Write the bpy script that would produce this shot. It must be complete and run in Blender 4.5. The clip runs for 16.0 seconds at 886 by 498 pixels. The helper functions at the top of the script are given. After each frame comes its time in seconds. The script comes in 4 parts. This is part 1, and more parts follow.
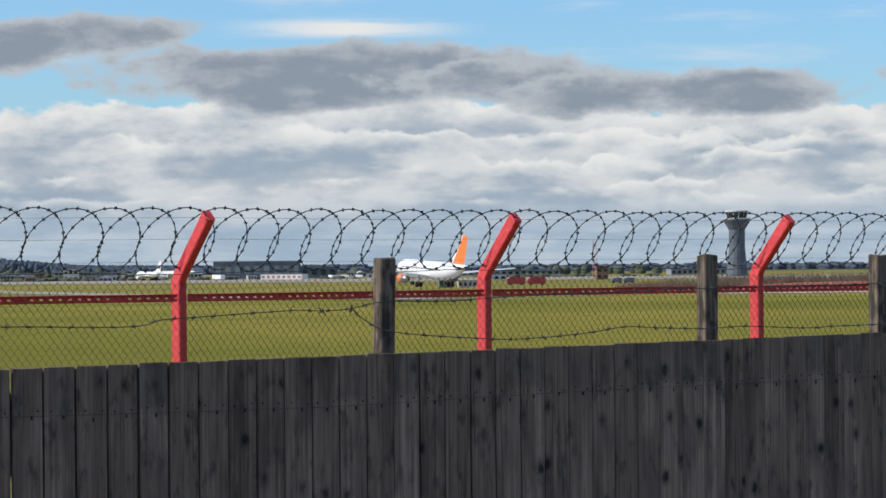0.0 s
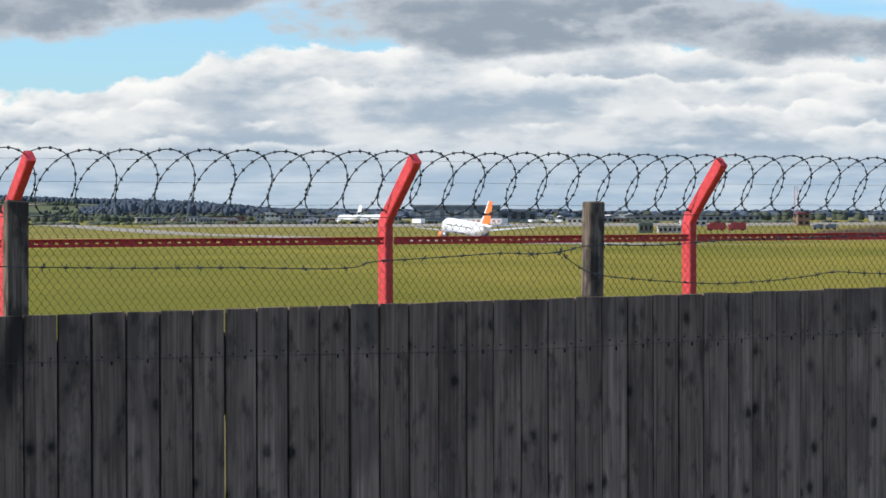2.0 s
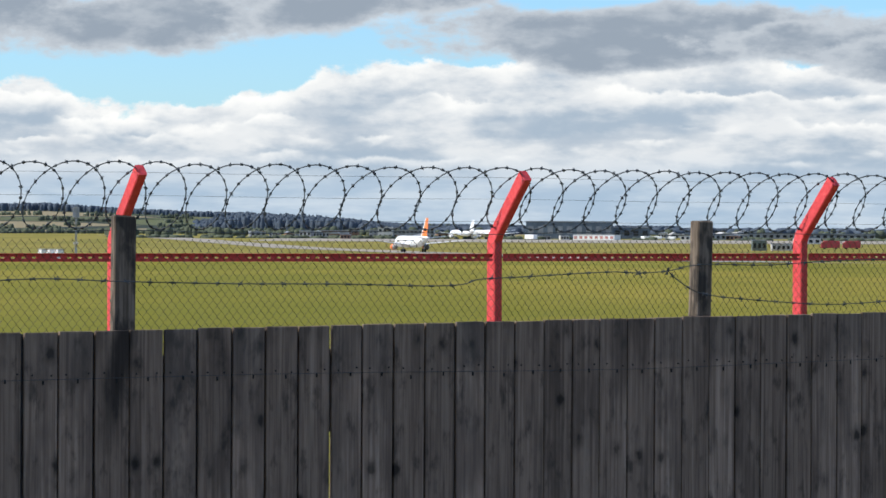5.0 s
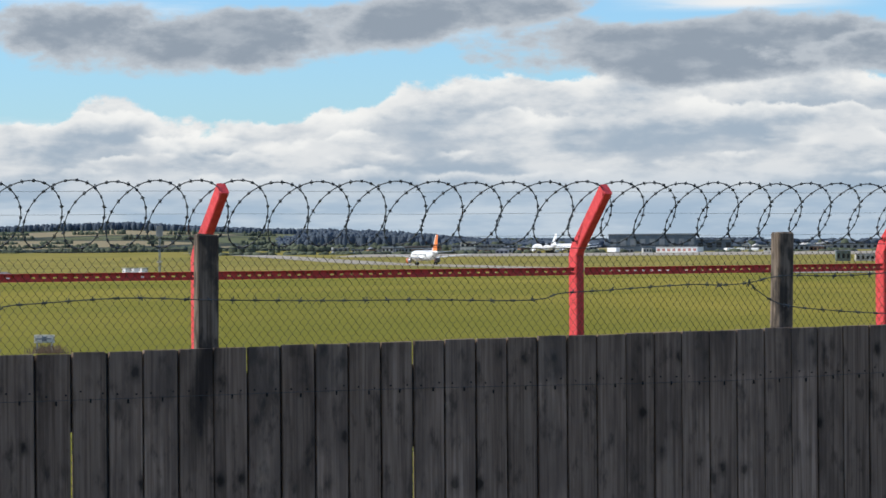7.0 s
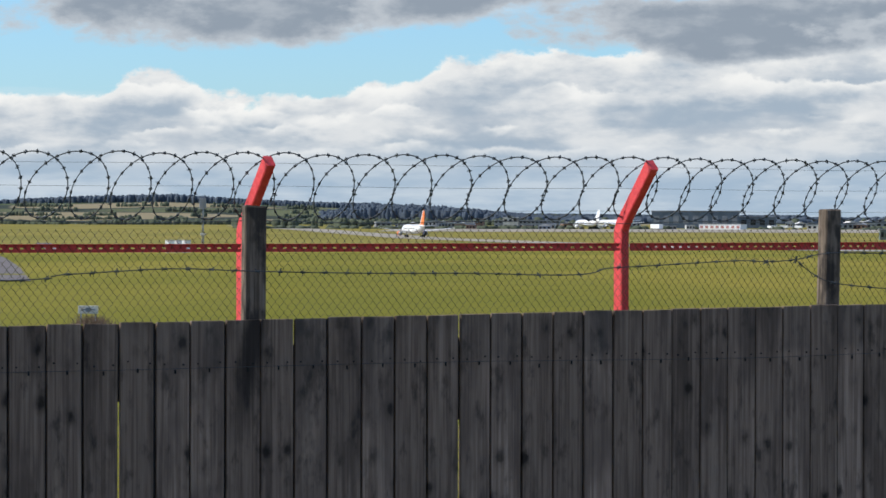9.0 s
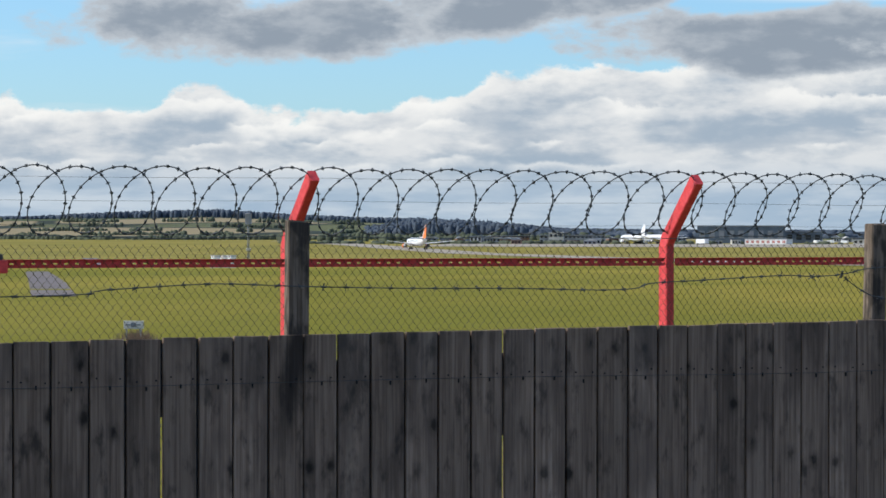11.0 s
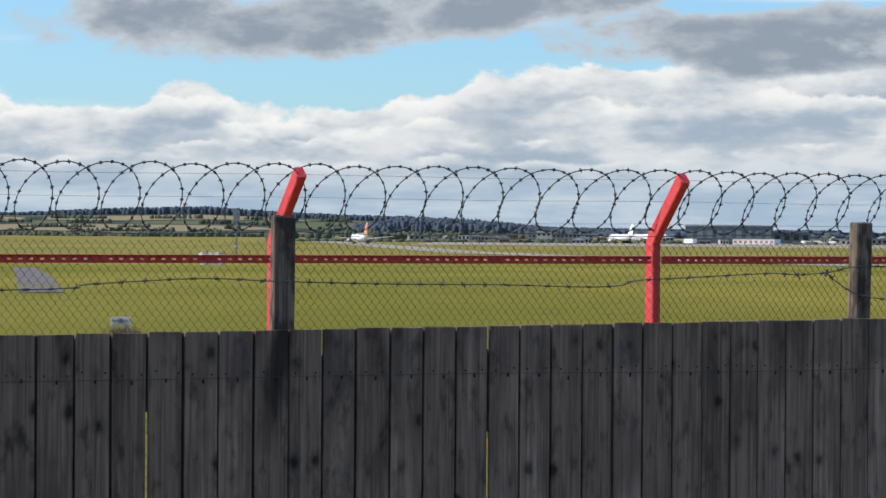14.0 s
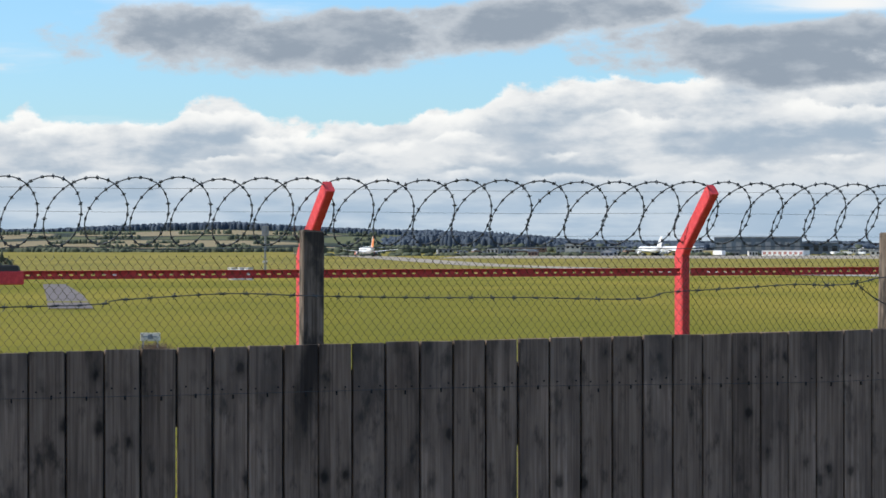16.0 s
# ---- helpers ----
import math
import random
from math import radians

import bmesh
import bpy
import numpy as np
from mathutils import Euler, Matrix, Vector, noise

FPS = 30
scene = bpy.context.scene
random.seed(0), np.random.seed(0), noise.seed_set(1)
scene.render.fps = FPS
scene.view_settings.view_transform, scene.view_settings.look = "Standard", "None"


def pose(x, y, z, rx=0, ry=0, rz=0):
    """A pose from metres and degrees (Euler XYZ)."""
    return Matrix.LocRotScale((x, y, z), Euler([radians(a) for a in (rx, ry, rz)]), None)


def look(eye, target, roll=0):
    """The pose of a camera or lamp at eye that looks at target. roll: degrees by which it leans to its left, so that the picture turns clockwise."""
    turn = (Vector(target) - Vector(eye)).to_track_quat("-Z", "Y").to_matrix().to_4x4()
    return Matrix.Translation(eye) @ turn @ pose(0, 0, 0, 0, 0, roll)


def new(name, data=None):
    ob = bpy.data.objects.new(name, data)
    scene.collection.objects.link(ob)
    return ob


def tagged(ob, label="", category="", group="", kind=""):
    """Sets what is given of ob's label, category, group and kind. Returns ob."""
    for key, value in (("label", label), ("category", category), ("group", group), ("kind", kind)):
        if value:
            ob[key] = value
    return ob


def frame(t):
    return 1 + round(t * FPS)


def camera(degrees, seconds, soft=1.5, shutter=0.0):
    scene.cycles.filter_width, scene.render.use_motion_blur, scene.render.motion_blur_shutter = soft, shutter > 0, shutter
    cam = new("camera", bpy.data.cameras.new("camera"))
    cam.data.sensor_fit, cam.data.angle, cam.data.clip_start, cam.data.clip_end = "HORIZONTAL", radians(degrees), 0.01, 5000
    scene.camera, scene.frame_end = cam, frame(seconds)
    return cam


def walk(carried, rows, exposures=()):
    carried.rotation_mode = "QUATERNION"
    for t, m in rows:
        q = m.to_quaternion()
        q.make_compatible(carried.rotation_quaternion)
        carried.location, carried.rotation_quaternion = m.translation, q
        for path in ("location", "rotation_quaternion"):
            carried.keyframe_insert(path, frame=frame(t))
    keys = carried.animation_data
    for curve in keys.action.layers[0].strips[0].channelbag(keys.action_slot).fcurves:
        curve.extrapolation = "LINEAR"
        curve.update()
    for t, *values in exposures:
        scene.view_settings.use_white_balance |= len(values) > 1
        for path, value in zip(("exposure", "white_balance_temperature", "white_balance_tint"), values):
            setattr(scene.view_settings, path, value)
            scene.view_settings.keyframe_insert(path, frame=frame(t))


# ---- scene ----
cam = camera(18.0, 16.0, soft=1.6)
PATH = [
    (0, (0.0271, 0.0548, 2.0523), (81.94, 996.67, 9.12), -0.522),
    (0.5, (0.0160, 0.0632, 2.0529), (69.22, 997.66, -0.35), -0.516),
    (1, (-0.0164, -0.0017, 2.0463), (46.21, 998.92, -1.51), -0.231),
    (1.5, (-0.0088, -0.0097, 2.0535), (21.54, 999.70, -8.57), -0.275),
    (2, (-0.0187, -0.0049, 2.0471), (10.54, 999.86, -10.24), -0.189),
    (2.5, (-0.0305, -0.0106, 2.0507), (0.05, 999.88, -12.53), -0.004),
    (3, (-0.0251, 0.0008, 2.0417), (-10.11, 999.80, -15.22), 0.147),
    (3.2, (-0.0281, 0.0111, 2.0532), (-13.39, 999.74, -17.02), 0.187),
    (5.3, (0.0095, 0.0258, 2.0565), (-34.08, 999.43, -3.96), 0.094),
    (5.5, (0.0109, 0.0325, 2.0562), (-37.94, 999.29, -4.22), -0.058),
    (6, (0.0167, 0.0174, 2.0551), (-48.34, 998.83, -3.40), -0.153),
    (6.5, (0.0173, 0.0029, 2.0560), (-54.59, 998.50, -1.50), -0.396),
    (7, (0.0150, -0.0230, 2.0582), (-59.10, 998.23, 0.57), -0.437),
    (7.5, (0.0094, -0.0298, 2.0578), (-62.51, 998.01, -1.08), -0.308),
    (8, (0.0097, -0.0292, 2.0553), (-67.38, 997.67, -4.75), -0.080),
    (8.5, (0.0072, -0.0268, 2.0524), (-71.85, 997.35, -7.00), -0.090),
    (9, (-0.0027, -0.0352, 2.0534), (-74.37, 997.14, -8.39), 0.101),
    (9.5, (-0.0024, -0.0364, 2.0512), (-81.45, 996.57, -10.17), 0.018),
    (10, (-0.0026, -0.0350, 2.0523), (-87.22, 996.05, -12.30), 0.173),
    (10.2, (-0.0002, -0.0259, 2.0542), (-89.43, 995.89, -10.64), 0.069),
    (12.3, (0.0009, 0.0204, 2.0458), (-95.34, 995.47, 1.63), 0.244),
    (12.5, (0.0012, 0.0164, 2.0451), (-98.39, 995.16, -0.93), 0.246),
    (13, (0.0108, -0.0055, 2.0468), (-107.61, 994.19, 0.26), -0.089),
    (13.2, (0.0132, -0.0110, 2.0466), (-106.60, 994.28, 0.22), -0.140),
    (13.5, (0.0169, -0.0193, 2.0462), (-95.22, 995.43, 0.17), -0.216),
    (14, (0.0116, -0.0101, 2.0435), (-86.24, 996.25, -3.62), 0.378),
    (14.5, (0.0087, 0.0155, 2.0405), (-85.11, 996.13, -20.53), 0.309),
    (15, (0.0054, 0.0187, 2.0416), (-97.02, 995.20, -11.93), 0.089),
    (15.5, (0.0072, 0.0192, 2.0418), (-100.29, 994.94, -6.78), -0.056),
    (16, (0.0106, 0.0009, 2.0422), (-96.50, 995.33, 1.23), -0.057),
]
walk(cam, [(t, look(eye, target, roll)) for t, eye, target, roll in PATH],
     exposures=[(0.0, -0.12), (1.5, 0.04), (3.2, 0.20), (5.3, 0.18), (7.0, 0.02), (9.0, 0.03), (12.3, 0.04), (13.2, 0.05), (14.0, 0.04), (14.5, 0.03), (15.0, 0.15), (15.5, 0.14), (16.0, 0.11)])

# ---- light ----
SUN_TO = Vector((-0.78, -0.06, 0.64)).normalized()


def sun_and_sky():
    lamp = bpy.data.lights.new("sun", "SUN")
    lamp.energy, lamp.angle, lamp.color = 4.7, radians(0.6), (1.0, 0.95, 0.87)
    ob = new("sun", lamp)
    ob.rotation_euler = SUN_TO.to_track_quat("Z", "Y").to_euler()
    ob.location = SUN_TO * 200

    world = bpy.data.worlds.new("sky")
    world.use_nodes = True
    scene.world = world
    nt = world.node_tree
    nt.nodes.clear()

    def node(kind, **props):
        n = nt.nodes.new(kind)
        for k, v in props.items():
            setattr(n, k, v)
        return n

    def plug(value, socket):
        if isinstance(value, (int, float)):
            socket.default_value = value
        elif isinstance(value, tuple):
            socket.default_value = (*value, 1.0) if len(socket.default_value) == 4 else value
        else:
            nt.links.new(value, socket)

    def m(op, *args):
        n = node("ShaderNodeMath", operation=op)
        for a, s in zip(args, n.inputs):
            plug(a, s)
        return n.outputs[0]

    def step(lo, hi, x):
        n = node("ShaderNodeMapRange", interpolation_type="SMOOTHSTEP")
        plug(x, n.inputs["Value"])
        plug(lo, n.inputs["From Min"])
        plug(hi, n.inputs["From Max"])
        return n.outputs["Result"]

    def mix(a, b, f):
        n = node("ShaderNodeMix", data_type="RGBA")
        plug(f, n.inputs[0])
        plug(a, n.inputs[6])
        plug(b, n.inputs[7])
        return n.outputs[2]

    def fbm(x, y, z, scale, detail=7.0, rough=0.55):
        c = node("ShaderNodeCombineXYZ")
        plug(x, c.inputs[0]), plug(y, c.inputs[1]), plug(z, c.inputs[2])
        n = node("ShaderNodeTexNoise")
        plug(c.outputs[0], n.inputs["Vector"])
        n.inputs["Scale"].default_value, n.inputs["Detail"].default_value = scale, detail
        n.inputs["Roughness"].default_value = rough
        return n.outputs[0]

    ways = node("ShaderNodeTexCoord").outputs["Generated"]
    split = node("ShaderNodeSeparateXYZ")
    plug(ways, split.inputs[0])
    dx, dy, dz = split.outputs
    az = m("ARCTAN2", dx, dy)
    el = m("ARCSINE", dz)

    air = node("ShaderNodeTexSky", sky_type="NISHITA", sun_disc=False)
    air.sun_elevation = math.asin(SUN_TO.z)
    air.sun_rotation = math.atan2(SUN_TO.x, SUN_TO.y)
    air.altitude, air.air_density, air.dust_density, air.ozone_density = 80, 1.0, 0.6, 2.0
    tint = node("ShaderNodeMix", data_type="RGBA", blend_type="MULTIPLY")
    tint.inputs[0].default_value = 1.0
    plug(air.outputs[0], tint.inputs[6])
    plug((0.090, 0.127, 0.168), tint.inputs[7])
    blue = tint.outputs[2]

    # thin high streaks
    wisp = fbm(m("MULTIPLY", az, 1.0), m("MULTIPLY", el, 7.0), 4.0, 9.0)
    col = mix(blue, (0.80, 0.83, 0.86), m("MULTIPLY", step(0.52, 0.75, wisp), 0.6))

    def swell(a, w, h):
        return m("MULTIPLY", step(w, 0.0, m("ABSOLUTE", m("SUBTRACT", az, a))), h)

    # the low bank of stratocumulus: upper edge, streaked grey body
    edge = m("ADD", 0.0440, m("MULTIPLY", m("SUBTRACT", fbm(az, 0.0, 2.0, 16.0, 3.0), 0.5), 0.016))
    edge = m("ADD", edge, m("MULTIPLY", step(-0.135, -0.030, az), 0.0178))
    edge = m("ADD", edge, m("MULTIPLY", step(0.06, 0.16, az), -0.004))
    edge = m("ADD", edge, swell(-0.178, 0.024, 0.0112))
    edge = m("ADD", edge, swell(-0.245, 0.022, 0.004))
    puff = fbm(az, m("MULTIPLY", el, 1.4), 7.0, 52.0, 9.0, 0.58)
    below = m("SUBTRACT", m("ADD", edge, m("MULTIPLY", m("SUBTRACT", puff, 0.5), 0.021)), el)
    bank = step(-0.0006, 0.0022, below)
    streak = fbm(az, m("MULTIPLY", el, 2.7), 3.0, 24.0, 8.0, 0.56)
    body = mix((0.365, 0.450, 0.545), (0.72, 0.745, 0.765), step(0.36, 0.62, streak))
    rim = m("MULTIPLY", step(0.0130, 0.0, below), step(0.30, 0.62, fbm(az, m("MULTIPLY", el, 1.8), 21.0, 30.0, 5.0)))
    body = mix(body, (0.90, 0.90, 0.88), rim)
    body = mix(body, (0.47, 0.53, 0.60), m("MULTIPLY", step(0.50, 0.68, fbm(az, m("MULTIPLY", el, 2.2), 27.0, 34.0, 7.0)), 0.55))

    # rows of puffs: crisp lit crowns that fade downwards into the grey
    def crowns(colour, e0, seed, scale, swing, fade, lo, hi, power):
        n = fbm(az, m("MULTIPLY", el, 1.35), seed, scale, 8.0, 0.56)
        slow = fbm(az, 0.0, seed + 4.0, scale * 0.3, 2.0)
        top = m("ADD", e0, m("ADD", m("MULTIPLY", m("SUBTRACT", n, 0.5), swing), m("MULTIPLY", m("SUBTRACT", slow, 0.5), 0.014)))
        d = m("SUBTRACT", top, el)
        cover = step(lo, hi, fbm(az, m("MULTIPLY", el, 2.0), seed + 9.0, scale * 0.55, 3.0))
        shade = m("MULTIPLY", m("MULTIPLY", step(-0.0002, 0.0016, d), step(fade, 0.0, d)), m("MULTIPLY", cover, power))
        return mix(colour, (0.92, 0.92, 0.90), shade)

    body = crowns(body, 0.0490, 31.0, 44.0, 0.020, 0.010, 0.42, 0.58, 0.85)
    body = crowns(body, 0.0400, 37.0, 48.0, 0.018, 0.008, 0.44, 0.60, 0.90)
    body = crowns(body, 0.0325, 43.0, 56.0, 0.014, 0.006, 0.46, 0.60, 0.85)
    body = crowns(body, 0.0265, 49.0, 60.0, 0.010, 0.005, 0.46, 0.62, 0.80)
    haze = mix((0.355, 0.475, 0.610), (0.53, 0.62, 0.71), step(0.40, 0.66, fbm(az, m("MULTIPLY", el, 6.0), 57.0, 22.0, 5.0)))
    body = mix(body, haze, m("MULTIPLY", step(0.030, 0.012, el), 0.88))
    col = mix(col, body, bank)

    # flat torn clouds above the bank
    def slab(colour, a, e, w, h, seed, rag, deep=(0.285, 0.340, 0.410), pale=(0.53, 0.575, 0.625), tilt=0.0):
        k = fbm(az, m("MULTIPLY", el, 1.9), seed, 17.0, 9.0, 0.60)
        mid = m("ADD", e, m("MULTIPLY", m("SUBTRACT", az, a), tilt))
        q = m("SUBTRACT", 1.0, m("POWER", m("DIVIDE", m("ABSOLUTE", m("SUBTRACT", az, a)), w), 2.0))
        up = m("DIVIDE", m("SUBTRACT", el, mid), h)
        q = m("SUBTRACT", q, m("POWER", m("ABSOLUTE", up), 2.0))
        q = m("ADD", q, m("MULTIPLY", m("SUBTRACT", k, 0.5), rag))
        dark = mix(pale, deep, step(0.0, 0.8, q))
        folds = step(0.46, 0.70, fbm(az, m("MULTIPLY", el, 2.4), seed + 3.0, 40.0, 7.0))
        dark = mix(dark, pale, m("MULTIPLY", folds, 0.55))
        return mix(colour, dark, step(-0.22, 0.30, q))

    col = slab(col, -0.152, 0.0740, 0.092, 0.0122, 11.0, 4.4)
    col = slab(col, -0.064, 0.0805, 0.050, 0.0100, 12.0, 4.4, tilt=0.10)
    thin = step(0.40, 0.60, fbm(az, m("MULTIPLY", el, 9.0), 71.0, 15.0, 6.0))
    thin = m("MULTIPLY", thin, m("MULTIPLY", step(0.0815, 0.0850, el), step(0.0905, 0.0870, el)))
    col = mix(col, (0.86, 0.87, 0.87), m("MULTIPLY", thin, swell(0.048, 0.055, 1.0)))
    col = slab(col, 0.045, 0.0690, 0.090, 0.0122, 13.0, 4.4)
    col = slab(col, 0.115, 0.0665, 0.055, 0.0090, 15.0, 4.4)
    col = slab(col, 0.165, 0.0625, 0.066, 0.0092, 14.0, 4.6)
    col = slab(col, 0.285, 0.0670, 0.055, 0.0065, 17.0, 4.6)
    col = slab(col, -0.290, 0.0640, 0.040, 0.0040, 18.0, 4.0, (0.70, 0.71, 0.71), (0.76, 0.77, 0.78))
    col = slab(col, -0.420, 0.080, 0.12, 0.016, 19.0, 4.0)

    # broken cloud over the rest of the sky
    rest = fbm(m("MULTIPLY", dx, 1.0), dy, m("MULTIPLY", dz, 2.5), 3.2, 7.0)
    high = m("MULTIPLY", step(0.13, 0.24, el), step(0.47, 0.60, rest))
    col = mix(col, (0.60, 0.62, 0.66), m("MULTIPLY", high, 0.85))

    back = node("ShaderNodeBackground")
    plug(col, back.inputs[0])
    back.inputs[1].default_value = 1.0
    nt.links.new(back.outputs[0], node("ShaderNodeOutputWorld").inputs[0])


sun_and_sky()


# ---- materials ----
def material(name, build, rough=0.7, metal=0.0):
    """build(nodes) returns the base colour's socket or tuple, and a height socket or None."""
    mat = bpy.data.materials.new(name)
    mat.use_nodes = True
    nt = mat.node_tree
    bsdf = nt.nodes["Principled BSDF"]
    bsdf.inputs["Roughness"].default_value, bsdf.inputs["Metallic"].default_value = rough, metal
    if rough >= 0.8:
        bsdf.inputs["Specular IOR Level"].default_value = 0.08
    kit = Kit(nt)
    colour, height, depth = build(kit)
    kit.plug(colour, bsdf.inputs["Base Color"])
    if height is not None:
        bump = nt.nodes.new("ShaderNodeBump")
        bump.inputs["Strength"].default_value, bump.inputs["Distance"].default_value = 0.6, depth
        nt.links.new(height, bump.inputs["Height"])
        nt.links.new(bump.outputs[0], bsdf.inputs["Normal"])
    return mat


class Kit:
    def __init__(self, nt):
        self.nt = nt
        self.coord = nt.nodes.new("ShaderNodeTexCoord")
        self.geo = nt.nodes.new("ShaderNodeNewGeometry")
        self.info = nt.nodes.new("ShaderNodeObjectInfo")
        self.place = self.geo.outputs["Position"]
        self.local = self.coord.outputs["Object"]
        self.random = self.info.outputs["Random"]

    def plug(self, value, socket):
        if isinstance(value, (int, float)):
            socket.default_value = value
        elif isinstance(value, tuple):
            socket.default_value = (*value, 1.0) if len(socket.default_value) == 4 else value
        else:
            self.nt.links.new(value, socket)

    def m(self, op, *args):
        n = self.nt.nodes.new("ShaderNodeMath")
        n.operation = op
        for a, s in zip(args, n.inputs):
            self.plug(a, s)
        return n.outputs[0]

    def step(self, lo, hi, x):
        n = self.nt.nodes.new("ShaderNodeMapRange")
        n.interpolation_type = "SMOOTHSTEP"
        self.plug(x, n.inputs["Value"]), self.plug(lo, n.inputs["From Min"]), self.plug(hi, n.inputs["From Max"])
        return n.outputs["Result"]

    def mix(self, a, b, f):
        n = self.nt.nodes.new("ShaderNodeMix")
        n.data_type = "RGBA"
        self.plug(f, n.inputs[0]), self.plug(a, n.inputs[6]), self.plug(b, n.inputs[7])
        return n.outputs[2]

    def stretch(self, vector, scale, shift=None):
        n = self.nt.nodes.new("ShaderNodeMapping")
        self.plug(vector, n.inputs[0])
        n.inputs["Scale"].default_value = scale
        if shift is not None:
            c = self.nt.nodes.new("ShaderNodeCombineXYZ")
            for s in c.inputs:
                self.plug(self.m("MULTIPLY", shift, 37.0), s)
            self.nt.links.new(c.outputs[0], n.inputs["Location"])
        return n.outputs[0]

    def noise(self, vector, scale, detail=5.0, rough=0.55):
        n = self.nt.nodes.new("ShaderNodeTexNoise")
        self.plug(vector, n.inputs["Vector"])
        n.inputs["Scale"].default_value, n.inputs["Detail"].default_value, n.inputs["Roughness"].default_value = scale, detail, rough
        return n.outputs[0]

    def cells(self, vector, scale, feature="F1", out="Distance"):
        n = self.nt.nodes.new("ShaderNodeTexVoronoi")
        n.feature = feature
        self.plug(vector, n.inputs["Vector"])
        n.inputs["Scale"].default_value = scale
        return n.outputs[out]

    def split(self, vector):
        n = self.nt.nodes.new("ShaderNodeSeparateXYZ")
        self.plug(vector, n.inputs[0])
        return n.outputs


def weathered_boards(k):
    v = k.local
    x, y, z = k.split(v)
    grain = k.noise(k.stretch(v, (75.0, 60.0, 1.8), k.random), 1.0, 7.0, 0.62)
    fibre = k.noise(k.stretch(v, (30.0, 30.0, 0.7), k.random), 1.0, 4.0)
    broad = k.noise(k.stretch(v, (7.0, 9.0, 1.6), k.random), 1.0, 4.0)
    blot = k.noise(k.stretch(v, (15.0, 14.0, 6.0), k.random), 1.0, 5.0, 0.6)
    base = k.mix((0.142, 0.101, 0.077), (0.302, 0.222, 0.171), k.step(0.30, 0.70, grain))
    base = k.mix(base, (0.370, 0.280, 0.216), k.m("MULTIPLY", k.step(0.52, 0.72, fibre), 0.55))
    base = k.mix(base, (0.100, 0.074, 0.060), k.m("MULTIPLY", k.step(0.45, 0.68, broad), 0.75))
    base = k.mix(base, (0.040, 0.034, 0.030), k.m("MULTIPLY", k.step(0.52, 0.74, blot), 0.80))
    # knots: a dark heart in a softer ring, on some boards and not on others
    where = k.stretch(v, (9.5, 1.5, 6.2), k.random)
    bent = k.nt.nodes.new("ShaderNodeVectorMath")
    bent.operation = "ADD"
    k.plug(where, bent.inputs[0])
    curl = k.nt.nodes.new("ShaderNodeTexNoise")
    k.plug(where, curl.inputs["Vector"])
    curl.inputs["Scale"].default_value, curl.inputs["Detail"].default_value = 5.0, 3.0
    small = k.nt.nodes.new("ShaderNodeVectorMath")
    small.operation = "SCALE"
    k.plug(curl.outputs["Color"], small.inputs[0])
    small.inputs["Scale"].default_value = 0.22
    k.plug(small.outputs[0], bent.inputs[1])
    knot = k.cells(bent.outputs[0], 1.0)
    pick = k.nt.nodes.new("ShaderNodeSeparateColor")
    k.plug(k.cells(bent.outputs[0], 1.0, "F1", "Color"), pick.inputs[0])
    has = k.step(0.36, 0.60, pick.outputs[0])
    base = k.mix(base, (0.050, 0.042, 0.036), k.m("MULTIPLY", k.m("MULTIPLY", k.step(0.40, 0.12, knot), has), 0.55))
    base = k.mix(base, (0.012, 0.011, 0.010), k.m("MULTIPLY", k.m("MULTIPLY", k.step(0.23, 0.08, knot), has), 0.78))
    # old grime a hand's width under the tops, stronger on some boards
    wavy = k.m("ADD", z, k.m("MULTIPLY", k.m("SUBTRACT", fibre, 0.5), 0.10))
    base = k.mix(base, (0.075, 0.062, 0.054), k.m("MULTIPLY", k.step(-0.215, -0.165, wavy), k.m("MULTIPLY", k.step(0.2, 1.0, k.random), 0.50)))
    # a dark, ragged streak below one post, slanting left and fading downwards
    px, py, pz = k.split(k.place)
    s = k.m("ADD", k.m("MULTIPLY", k.m("ADD", px, 1.574), 0.8387), k.m("MULTIPLY", k.m("SUBTRACT", py, 10.959), 0.5446))
    off = k.m("ABSOLUTE", k.m("SUBTRACT", s, k.m("ADD", 0.005, k.m("MULTIPLY", k.m("SUBTRACT", pz, 1.65), 0.16))))
    off = k.m("ADD", off, k.m("MULTIPLY", k.m("SUBTRACT", blot, 0.5), 0.09))
    base = k.mix(base, (0.020, 0.019, 0.019), k.m("MULTIPLY", k.step(0.075, 0.010, off), k.m("MULTIPLY", k.step(1.10, 1.45, pz), 0.85)))
    tone = k.m("ADD", 0.76, k.m("MULTIPLY", k.random, 0.48))
    n = k.nt.nodes.new("ShaderNodeMix")
    n.data_type, n.blend_type = "RGBA", "MULTIPLY"
    n.inputs[0].default_value = 1.0
    k.plug(base, n.inputs[6])
    c = k.nt.nodes.new("ShaderNodeCombineColor")
    for s in c.inputs:
        k.plug(tone, s)
    k.plug(c.outputs[0], n.inputs[7])
    return n.outputs[2], grain, 0.004


def weathered_post(k):
    v = k.local
    grain = k.noise(k.stretch(v, (70.0, 70.0, 3.0), k.random), 1.0, 6.0, 0.6)
    blot = k.noise(k.stretch(v, (16.0, 16.0, 8.0), k.random), 1.0, 4.0)
    base = k.mix((0.080, 0.060, 0.045), (0.225, 0.178, 0.140), k.step(0.3, 0.72, grain))
    return k.mix(base, (0.03, 0.027, 0.025), k.m("MULTIPLY", k.step(0.42, 0.62, blot), 0.8)), grain, 0.002


